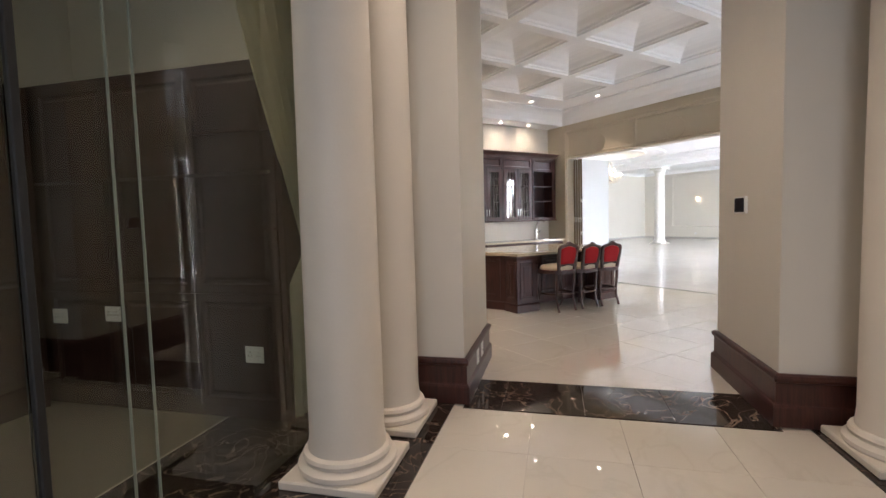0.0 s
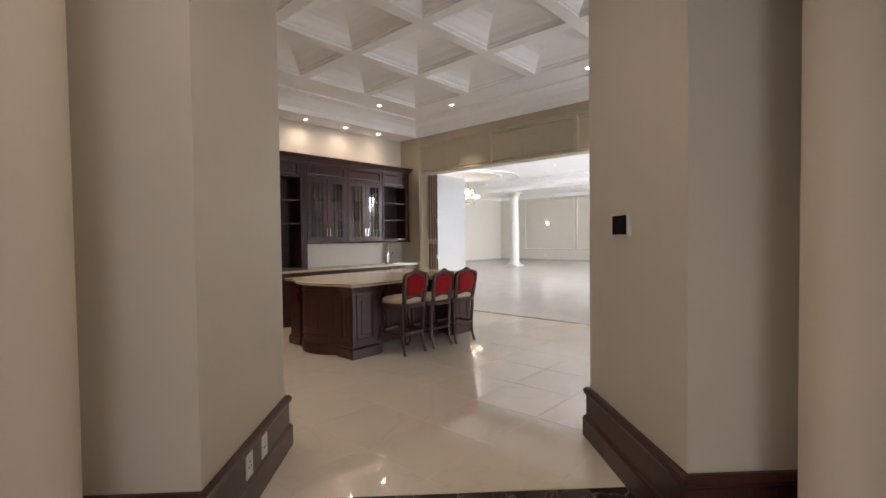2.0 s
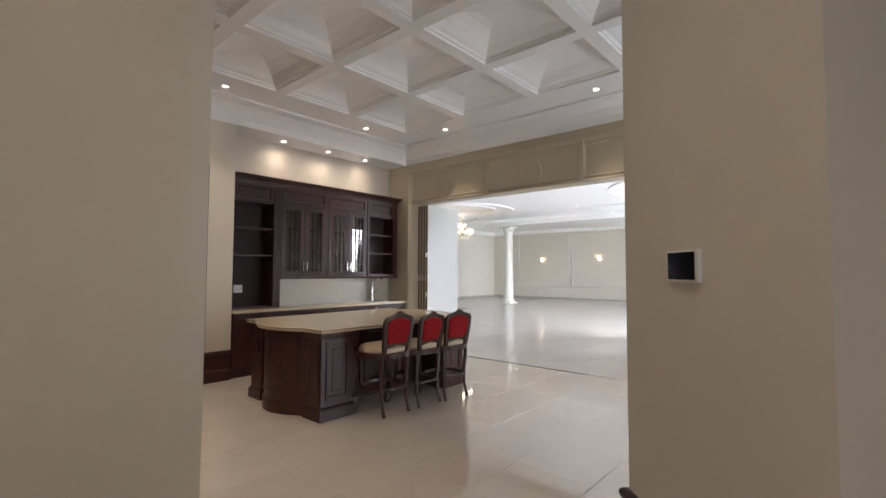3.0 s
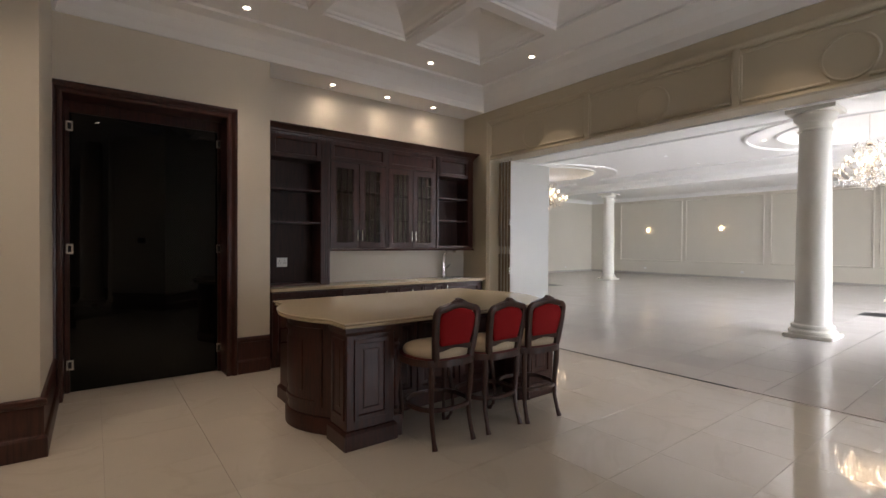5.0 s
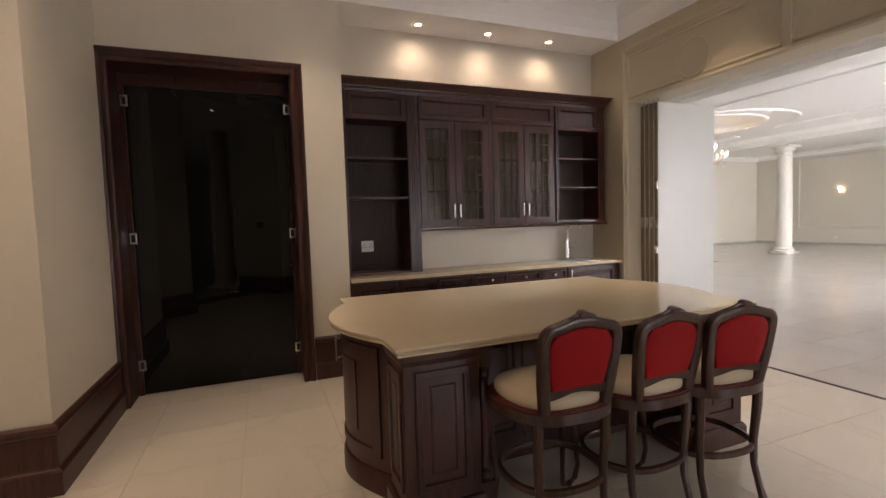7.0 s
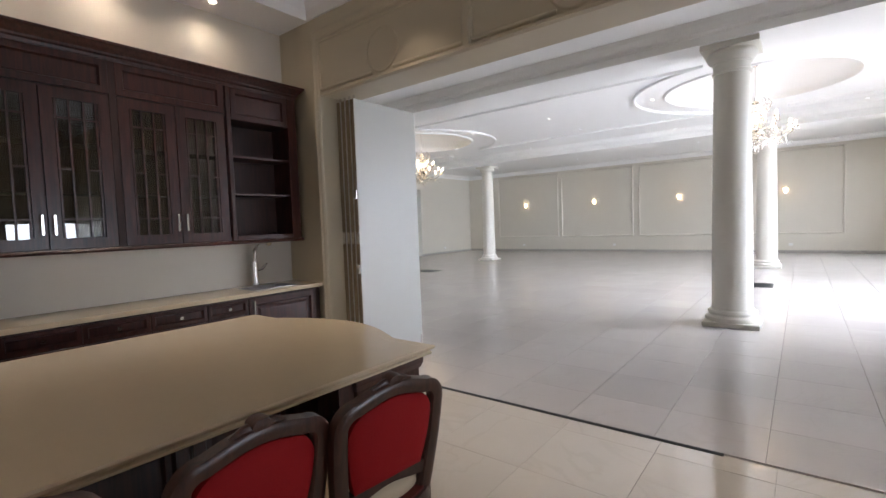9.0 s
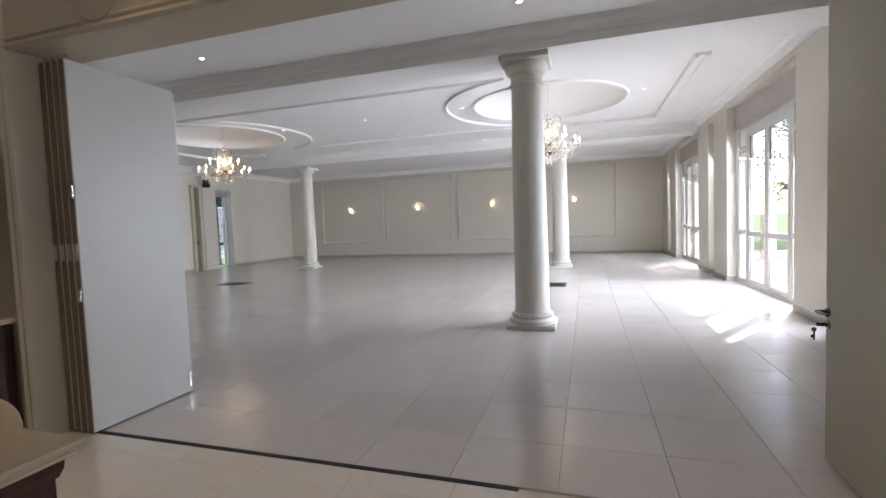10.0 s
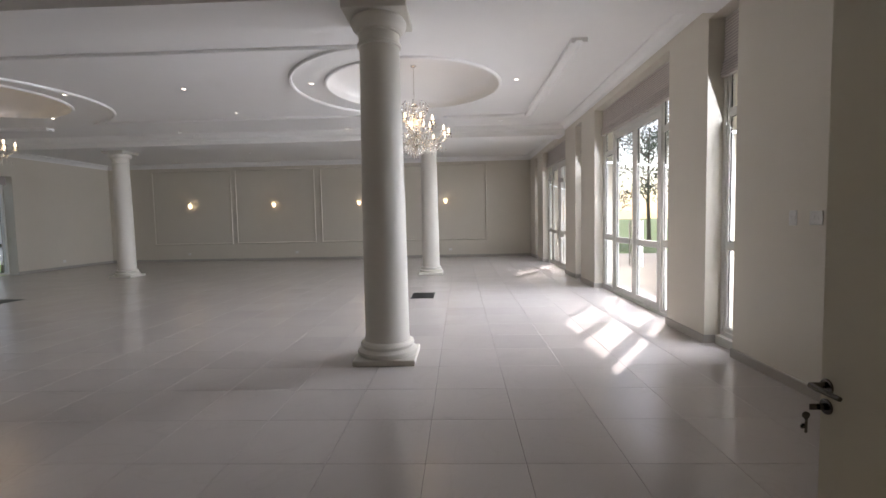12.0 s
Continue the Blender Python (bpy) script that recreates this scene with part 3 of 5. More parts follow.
front("header", u2, 6.245, 2.52, 7.06, 2.765, YF, stile=0.05, raised=False)
DOORS = [(5.383, 5.790), (5.792, 6.199), (6.246, 6.650), (6.652, 7.060)]
for k, (a, b) in enumerate(DOORS):
    a, b = a + 0.003, b - 0.003
    bm = bmesh.new()
    st = 0.072
    z0, z1 = 1.395, 2.505
    box(bm, a, YF, z0, a + st, YF + 0.022, z1), box(bm, b - st, YF, z0, b, YF + 0.022, z1)
    box(bm, a + st, YF, z0, b - st, YF + 0.022, z0 + st), box(bm, a + st, YF, z1 - st, b - st, YF + 0.022, z1)
    bevel(bm, 0.003, 1)
    d = part("door", bm, WOOD, u2)
    bm = bmesh.new()
    a0, b0, c0, c1 = a + st, b - st, z0 + st, z1 - st
    w = b0 - a0
    # The outer two bars stand in for shadow lines along the frame.
    bars = [a0 + 0.012, a0 + w / 3, a0 + 2 * w / 3, b0 - 0.012]
    for x in bars:
        box(bm, x - 0.006, YF + 0.003, c0, x + 0.006, YF + 0.015, c1)
    for f, spans in ((0.135, ((a0, b0),)), (0.50, ((a0, bars[1]), (bars[2], b0))), (0.865, ((a0, b0),))):
        z = c1 - f * (c1 - c0)
        for p, q in spans:
            box(bm, p, YF + 0.004, z - 0.006, q, YF + 0.014, z + 0.006)
    part("lattice", bm, WOOD, d)
    boxpart("pane", (a0, YF + 0.017, c0, b0, YF + 0.020, c1), CABINET_GLASS, d, w=0)
    bar_handle(d, (b - 0.03) if k % 2 == 0 else (a + 0.03), YF, 1.56, 0.14)
# right open unit
u3 = thing("shelf_unit", "short dark mahogany open shelf unit with two shelves above the sink", "shelf unit", "built-in wall cabinets")
boxpart("side_panel", (7.082, YF, 1.385, 7.122, YB, 2.80), WOOD, u3)
boxpart("side_panel", (7.70, YF, 1.385, 7.80, YB, 2.80), WOOD, u3)
boxpart("back_panel", (7.122, 8.06, 1.42, 7.70, YB, 2.8), WOOD_IN, u3, w=0)
boxpart("bottom_panel", (7.122, YF, 1.385, 7.70, 8.06, 1.43), WOOD, u3)
for z in (1.80, 2.14):
    boxpart("shelf", (7.122, YF + 0.02, z, 7.70, 8.06, z + 0.02), WOOD, u3, w=0.002)
boxpart("top_panel", (7.122, YF + 0.022, 2.48, 7.70, 8.06, 2.835), WOOD_IN, u3, w=0)
front("header", u3, 7.124, 2.48, 7.698, 2.765, YF, stile=0.05, raised=False)
crown = thing("cabinet_crown", "dark mahogany crown moulding on top of the wall cabinets", "moulding")
bm = bmesh.new()
sweep(bm, [(4.585, YF), (7.80, YF), (7.80, 8.085)], [(-0.02, 2.765), (0.004, 2.765), (0.008, 2.79), (0.02, 2.80), (0.022, 2.815), (0.045, 2.84), (0.062, 2.862), (0.07, 2.865), (0.07, 2.885), (-0.02, 2.885)])
part("crown_moulding", bm, WOOD, crown)
boxpart("crown_board", (4.59, YF, 2.87, 7.80, 8.09, 2.882), WOOD, crown, w=0)
bm = bmesh.new()
sweep(bm, [(5.382, YF), (7.80, YF), (7.80, 8.085)], [(-0.01, 1.355), (0.012, 1.355), (0.018, 1.37), (0.008, 1.384), (-0.01, 1.384)])
part("light_rail", bm, WOOD, crown)

# base cabinets, counter, sink
base = thing("base_cabinet", "dark mahogany base cabinets with drawers and square steel knobs", "cabinet")
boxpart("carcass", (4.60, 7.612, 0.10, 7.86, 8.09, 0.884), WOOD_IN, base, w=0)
boxpart("kickboard", (4.60, 7.64, 0.001, 7.86, 7.66, 0.10), WOOD, base, w=0)
YC = 7.59
for a, b in ((4.605, 5.05), (5.055, 5.46)):
    d = front("door", base, a, 0.12, b, 0.87, YC)
    bar_handle(d, b - 0.03, YC, 0.76)
for a, b in ((5.47, 5.885), (5.89, 6.305), (6.31, 6.725), (6.73, 7.08)):
    d = front("drawer", base, a, 0.74, b, 0.87, YC, stile=0.028, raised=False)
    bar_handle(d, (a + b) / 2, YC, 0.805, vertical=False)
    d = front("door", base, a, 0.12, b, 0.73, YC)
d = front("door", base, 7.09, 0.12, 7.80, 0.87, YC)
bar_handle(d, 7.125, YC, 0.78)
bm = bmesh.new()
box(bm, 4.585, 7.57, 0.886, 7.18, 8.098, 0.922)
box(bm, 7.18, 7.57, 0.886, 7.66, 7.68, 0.922)
box(bm, 7.18, 7.98, 0.886, 7.66, 8.098, 0.922)
box(bm, 7.66, 7.57, 0.886, 7.878, 8.098, 0.922)
ct = part("worktop", bm, STONE_TOP, None, "long cream quartz worktop on the dark base cabinets", "")
tagged(ct, category="countertop")
bm = bmesh.new()
for q in ((7.18, 7.68, 0.80, 7.66, 7.98, 0.803), (7.18, 7.68, 0.803, 7.183, 7.98, 0.924), (7.657, 7.68, 0.803, 7.66, 7.98, 0.924), (7.183, 7.68, 0.803, 7.657, 7.683, 0.924), (7.183, 7.977, 0.803, 7.657, 7.98, 0.924)):
    box(bm, *q)
sk = part("sink", bm, CHROME, None, "small stainless steel sink set into the cream worktop")
tagged(sk, category="sink")
tap = thing("faucet", "polished steel single-lever kitchen tap with an upright spout", "faucet", place=(7.40, 8.02, 0.923))
tap.scale = (1.7, 1.7, 1.4)
bm = bmesh.new()
lathe(bm, [(0.028, 0), (0.028, 0.012), (0.022, 0.016), (0.020, 0.17), (0.016, 0.175)], n=20)
part("body", bm, CHROME, tap, smooth=True)
bm = bmesh.new()
tube(bm, [(0, 0, 0.17), (0.0, -0.01, 0.25), (0.01, -0.035, 0.30), (0.02, -0.09, 0.315), (0.025, -0.13, 0.30)], [0.013, 0.013, 0.014, 0.016, 0.018], 12)
part("spout", bm, CHROME, tap, smooth=True)
bm = bmesh.new()
tube(bm, [(0.018, 0, 0.11), (0.045, -0.005, 0.115), (0.075, -0.012, 0.155)], [0.011, 0.009, 0.006], 10)
part("lever", bm, CHROME, tap, smooth=True)


def plate(name, label, m, w=0.15, h=0.12, kind="socket"):
    p = thing(name, label, kind)
    p.matrix_basis = m
    boxpart("plate", (-w / 2, -0.008, -h / 2, w / 2, 0, h / 2), WHITE_PLASTIC, p, w=0.002)
    bm = bmesh.new()
    if kind == "socket":
        for cx in ((-0.035, 0.035) if w > 0.12 else (0,)):
            for dx, dz in ((0, 0.018), (-0.013, -0.008), (0.013, -0.008)):
                boxpart("pin_hole", (cx + dx - 0.004, -0.0095, dz - 0.005, cx + dx + 0.004, -0.0085, dz + 0.005), BLACK_MATT, p, w=0)
        bm.free()
        boxpart("rocker", (-0.012, -0.012, h / 2 - 0.035, 0.012, -0.0085, h / 2 - 0.015), WHITE_PLASTIC, p, w=0.001)
    else:
        bm.free()
        for cx in (-0.018, 0.018):
            boxpart("rocker", (cx - 0.012, -0.013, -0.02, cx + 0.012, -0.0085, 0.02), WHITE_PLASTIC, p, w=0.002)
    return p


plate("socket_outlet", "white double socket on the dark back panel of the shelf unit", pose(4.86, 8.059, 1.21), 0.13, 0.115)
plate("socket_outlet", "white socket set into the dark wooden baseboard", DIAG @ pose(3.74, 0.667, 0.235), 0.09, 0.13)
plate("socket_outlet", "white socket set into the dark wooden baseboard", DIAG @ pose(3.975, 0.667, 0.235), 0.09, 0.13)
th = thing("thermostat", "oblong black thermostat screen in a white frame on the passage wall", "thermostat")
th.matrix_basis = DIAG @ pose(3.93, -1.459, 1.497, 0, 0, 180)
boxpart("frame", (-0.110, -0.022, -0.066, 0.110, 0, 0.066), WHITE_PLASTIC, th, w=0.003)
boxpart("screen", (-0.094, -0.025, -0.056, 0.094, -0.0222, 0.056), BLACK, th, w=0.001)

# glass door in its dark frame
bm = bmesh.new()
casing = [(0, 0), (0, 0.035), (0.015, 0.045), (0.035, 0.045), (0.045, 0.035), (0.06, 0.04), (0.075, 0.055), (0.095, 0.058), (0.105, 0.045), (0.11, 0)]
M = Matrix(((1, 0, 0, 0), (0, 0, -1, 7.618), (0, 1, 0, 0), (0, 0, 0, 1)))
sweep(bm, [(2.742, 0.001), (2.742, 2.80), (4.115, 2.80), (4.115, 0.001)], [(-o, h) for o, h in casing], m=M)
df = thing("glass_door", "closed black glass door with steel hinges in a mahogany frame", "door")
part("door_casing", bm, WOOD, df)
boxpart("jamb", (2.702, 7.60, 0.001, 2.742, 7.93, 2.80), WOOD, df)
boxpart("jamb", (4.115, 7.60, 0.001, 4.153, 7.93, 2.80), WOOD, df)
boxpart("head", (2.702, 7.60, 2.80, 4.153, 7.93, 2.828), WOOD, df, w=0)
boxpart("pane", (2.785, 7.88, 0.006, 4.08, 7.892, 2.69), DARK_GLASS, df, w=0)
boxpart("stop", (2.742, 7.865, 0.001, 2.783, 7.93, 2.80), WOOD, df)
boxpart("stop", (4.082, 7.865, 0.001, 4.115, 7.93, 2.80), WOOD, df)
boxpart("stop", (2.784, 7.865, 2.692, 4.081, 7.93, 2.80), WOOD, df)
for x in (2.785, 4.09):
    for z in (0.272, 1.385, 2.555):
        bm = bmesh.new()
        box(bm, x - 0.028, 7.848, z - 0.048, x + 0.028, 7.864, z + 0.048)
        bevel(bm, 0.003, 1)
        h = part("hinge", bm, CHROME, df, "square brushed steel hinge")
        boxpart("hinge_slot", (x - 0.013, 7.845, z - 0.03, x + 0.013, 7.8475, z + 0.03), BLACK_MATT, h, w=0)
# Added black sheet stands in for the darkness of the room behind.
boxpart("unlit_room_sheet", (2.71, 7.935, 0, 4.145, 7.95, 2.82), BLACK_MATT, df, w=0)

# frieze over the wide opening: three panels with round centres
MF = Matrix(((0, 0, -1, 7.878), (-1, 0, 0, 0), (0, 1, 0, 0), (0, 0, 0, 1)))  # a along -y, b up, h towards the room
fr = thing("frieze", "cream panelled frieze with round motifs over the wide opening", "moulding")
fr["kind"] = "structure"
mould = [(0.0, 0.0), (0.0, 0.010), (0.008, 0.015), (0.020, 0.015), (0.028, 0.007), (0.034, 0.0)]
ring = [(o * 0.7, h * 0.5) for o, h in mould]
for a, b in ((-7.44, -5.75), (-5.65, -4.08), (-3.98, -2.42)):
    c, zc = (a + b) / 2, 3.03
    bm = bmesh.new()
    sweep(bm, [(a, 2.835), (c - 0.125, 2.835)], mould, m=MF)
    sweep(bm, [(a, 3.27), (a, 2.835)], mould, m=MF)
    sweep(bm, [(b, 3.27), (a, 3.27)], mould, m=MF)
    sweep(bm, [(b, 2.835), (b, 3.27)], mould, m=MF)
    sweep(bm, [(c + 0.125, 2.835), (b, 2.835)], mould, m=MF)
    sweep(bm, [(c + 0.175 * math.cos(t * math.pi / 16), zc - 0.03 + 0.175 * math.sin(t * math.pi / 16)) for t in range(32)], ring, True, MF)
    part("panel_moulding", bm, FRIEZE, fr)
for y in (-5.70, -4.03):
    boxpart("mullion", (y - 0.03, 2.785, 0, y + 0.03, 3.33, 0.026), FRIEZE, fr, w=0.004, m=MF)
bm = bmesh.new()
sweep(bm, [(-7.54, 0.0), (-7.54, 3.385), (-2.16, 3.385), (-2.16, 0.0)], [(0, 0), (0, 0.025), (0.012, 0.035), (0.03, 0.035), (0.045, 0.02), (0.06, 0.015), (0.075, 0.0)], m=MF)
sweep(bm, [(-7.44, 2.775), (-2.3, 2.775)], [(-0.012, 0), (-0.012, 0.024), (0.012, 0.03), (0.025, 0)], m=MF)
part("outer_moulding", bm, FRIEZE, fr)


# folding leaves
def leaf(y0, y1, label, x0=8.10, x1=9.00, mat=None):
    lf = thing("folding_leaf", label, "folding door", "folding leaves of the wide opening")
    boxpart("panel", (x0, y0, 0.012, x1, y1, 2.745), mat or LEAF, lf, w=0.004)
    boxpart("edge_strip", (x0 - 0.006, y0 + 0.004, 0.012, x0 - 0.0005, y1 - 0.004, 2.74), SHADED_BEIGE, lf, w=0.001)
    boxpart("hinge", (x0 - 0.010, y0 + 0.008, 1.30, x0 - 0.0065, y1 - 0.008, 1.42), CHROME, lf, w=0)
    bm = bmesh.new()
    lathe(bm, [(0.012, 2.744), (0.012, 2.792)], x0 + 0.03, (y0 + y1) / 2, 10)
    part("hanger", bm, CHROME, lf)
    return lf


LFL = "white flush folding leaf stacked open beside the wide opening"
for k in range(4):
    l = leaf(7.235 + k * 0.068, 7.288 + k * 0.068, LFL)
    if k == 0:
        boxpart("bolt", (8.96, 7.228, 0.06, 8.985, 7.2345, 0.20), CHROME, l, "small steel flush bolt", w=0.001)
        boxpart("bolt_cover", (9.001, 7.237, 2.10, 9.012, 7.287, 2.72), WHITE_PLASTIC, l, "", w=0.001)
        for z in (1.0, 1.75):
            boxpart("hinge", (8.098 - 0.012, 7.24, z, 8.0925, 7.285, z + 0.09), CHROME, l, w=0)
for k in range(2):
    l = leaf(2.375 - k * 0.055, 2.42 - k * 0.055, "white folding leaf with lever handle and keys, standing open" if k == 0 else LFL, x0=8.16, x1=8.845, mat=LEAF_BEIGE)
    if k == 0:
        bm = bmesh.new()
        for z in (0.815, 0.885):
            lathe(bm, [(0.026, 0), (0.026, 0.006), (0.022, 0.009)], m=pose(8.813, 2.4205, z, -90, 0, 0), n=20)
        h = part("handle", bm, DARK_STEEL, l, "steel lever handle")
        bm = bmesh.new()
        tube(bm, [(8.813, 2.426, 0.89), (8.813, 2.478, 0.89)], 0.010, 10)
        tube(bm, [(8.813, 2.476, 0.89), (8.778, 2.48, 0.89), (8.693, 2.476, 0.888)], [0.011, 0.010, 0.008], 10)
        part("lever", bm, DARK_STEEL, h, smooth=True)
        bm = bmesh.new()
        tube(bm, [(8.813, 2.426, 0.815), (8.813, 2.45, 0.815)], 0.011, 12)
        part("lock_cylinder", bm, DARK_STEEL, h)
        bm = bmesh.new()
        box(bm, 8.811, 2.45, 0.805, 8.815, 2.478, 0.825)
        lathe(bm, [(0.013, 0), (0.013, 0.003)], m=pose(8.813, 2.488, 0.785, 0, 90, 0), n=12)
        box(bm, 8.811, 2.484, 0.725, 8.814, 2.492, 0.775)
        lathe(bm, [(0.010, 0), (0.010, 0.003)], m=pose(8.818, 2.493, 0.745, 0, 80, 10), n=12)
        part("key", bm, DARK_STEEL, h)

# ---- island ----
isl = thing("kitchen_island", "dark mahogany bar island with bowed ends and turned posts", "kitchen island", place=(5.468, 5.87, 0))
isl.scale = (0.949, 1, 1)

def block(x0, y0, x1, y1, name):
    b = boxpart(name, (x0, y0, 0.13, x1, y1, 0.855), WOOD, isl, w=0.004)
    bm = bmesh.new()
    sweep(bm, rect(x0, y0, x1, y1), [(-0.02, 0.0), (0.022, 0.0), (0.022, 0.105), (0.010, 0.125), (0.0, 0.13), (-0.02, 0.13)], True)
    part("plinth", bm, WOOD, b)
    bm = bmesh.new()
    sweep(bm, rect(x0, y0, x1, y1), [(-0.01, 0.80), (0.004, 0.80), (0.014, 0.825), (0.016, 0.85), (-0.01, 0.85)], True)
    part("cap", bm, WOOD, b)
    f = front("panel", b, x0 + 0.06, 0.20, x1 - 0.06, 0.77, y0 - 0.012, stile=0.03)
    if x0 < 0:
        m = pose(x0 - 0.012, y0, 0, 0, 0, -90)
        bm = bmesh.new()
        framed_panel(bm, -(y1 - y0) + 0.03, 0.20, -0.03, 0.77, 0.0, 0.03, m=m)
        part("panel", bm, WOOD, b)
    return b


block(-1.165, -0.72, -0.76, -0.45, "corner_block")
block(0.76, -0.72, 1.165, -0.45, "corner_block")
for s in (-1, 1):
    bm = bmesh.new()
    px, py = s * 0.715, -0.665
    box(bm, px - 0.04, py - 0.04, 0.0, px + 0.04, py + 0.04, 0.16)
    box(bm, px - 0.04, py - 0.04, 0.74, px + 0.04, py + 0.04, 0.855)
    lathe(bm, [(0.036, 0.16), (0.038, 0.18), (0.026, 0.20), (0.036, 0.23), (0.024, 0.26), (0.030, 0.40), (0.036, 0.56), (0.034, 0.62), (0.022, 0.66), (0.036, 0.69), (0.024, 0.71), (0.037, 0.74)], px, py, 20)
    part("turned_post", bm, WOOD, isl, "turned dark wooden post", smooth=True)
# front panels in the knee space
boxpart("front_panel", (-1.0, -0.30, 0.002, 1.0, -0.27, 0.855), WOOD, isl, w=0)
for a, b in ((-0.75, -0.26), (-0.245, 0.245), (0.26, 0.75)):
    front("panel", isl, a, 0.14, b, 0.80, -0.318, stile=0.05)
# bowed ends
for s in (-1, 1):
    N = 16
    y0, y1 = -0.45, 0.46
    xb = 1.10
    curve = [(s * (xb + 0.215 * math.sin(math.pi * k / N)), y0 + (y1 - y0) * k / N) for k in range(N + 1)]
    bm = bmesh.new()
    poly = [(s * 0.9, y0)] + curve + [(s * 0.9, y1)]
    prism(bm, poly if s > 0 else poly[::-1], 0.13, 0.855)
    e = part("bowed_end", bm, WOOD, isl, "curved dark mahogany end with a fielded panel", smooth=True)
    bm = bmesh.new()
    pth = curve if s > 0 else curve[::-1]
    sweep(bm, pth, [(-0.03, 0.002), (0.02, 0.002), (0.02, 0.105), (0.010, 0.125), (-0.03, 0.13)])
    part("plinth", bm, WOOD, e, smooth=True)
    bm = bmesh.new()
    inner = pth[3:-2]
    sweep(bm, inner, [(-0.01, 0.20), (0.012, 0.205), (0.012, 0.24), (-0.01, 0.25)])
    sweep(bm, inner, [(-0.01, 0.76), (0.012, 0.765), (0.012, 0.80), (-0.01, 0.80)])
    for seg in (inner[:2], inner[-2:]):
        sweep(bm, seg, [(-0.01, 0.20), (0.012, 0.20), (0.012, 0.80), (-0.01, 0.80)])
    sweep(bm, inner[3:-3], [(-0.01, 0.30), (0.006, 0.31), (0.006, 0.70), (-0.01, 0.71)])
    part("panel", bm, WOOD, e, smooth=True)
    if s < 0:
        bm = bmesh.new()
        hx, hy = -1.30, 0.22
        box(bm, hx - 0.035, hy - 0.007, 0.60, hx - 0.023, hy + 0.007, 0.75)
        box(bm, hx - 0.023, hy - 0.006, 0.61, hx + 0.06, hy + 0.006, 0.622)
        box(bm, hx - 0.023, hy - 0.006, 0.728, hx + 0.06, hy + 0.006, 0.74)
        part("handle", bm, CHROME, isl, "steel bar handle")
for s in (-1, 1):
    b = boxpart("back_block", (s * 1.165, 0.46, 0.13, s * 0.85, 0.70, 0.855) if s > 0 else (-1.165, 0.46, 0.13, -0.85, 0.70, 0.855), WOOD, isl, w=0.004)
    bm = bmesh.new()
    sweep(bm, rect(min(s * 1.165, s * 0.85), 0.46, max(s * 1.165, s * 0.85), 0.70), [(-0.02, 0.002), (0.022, 0.002), (0.022, 0.105), (0.0, 0.13), (-0.02, 0.13)], True)
    part("plinth", bm, WOOD, b)
boxpart("back_panel", (-0.86, 0.60, 0.002, 0.86, 0.66, 0.855), WOOD, isl, w=0)
# stone top
top = []
N = 18
for s in (1, -1):
    side = [(1.19, -0.76), (1.19, -0.56), (1.195, -0.50), (1.225, -0.45)]
    side += [(1.225 + 0.145 * math.sin(math.pi * k / N) ** 0.8, -0.43 + 0.88 * k / N) for k in range(1, N)]
    side += [(1.225, 0.47), (1.19, 0.52), (1.185, 0.58), (1.185, 0.76)]
    top += [(x, y) for x, y in side] if s > 0 else [(-x, y) for x, y in side[::-1]]
bm = bmesh.new()
ed = [(-0.03, 0.0), (0.0, 0.0), (0.010, 0.005), (0.012, 0.014), (0.004, 0.020), (0.006, 0.024), (0.020, 0.030), (0.024, 0.038), (0.020, 0.045), (-0.03, 0.045)]
sweep(bm, top, ed, True)
it = thing("island_top", "cream quartz island top with an ogee edge and bowed ends", "countertop", place=(5.468, 5.87, 0.858))
it.scale = (0.949, 1, 1)
part("edge", bm, STONE_TOP, it, smooth=True)
bm = bmesh.new()
prism(bm, [(x * 0.985, y * 0.975) for x, y in top], 0.001, 0.0446)
part("slab", bm, STONE_TOP, it)
tagged(it, category="countertop")


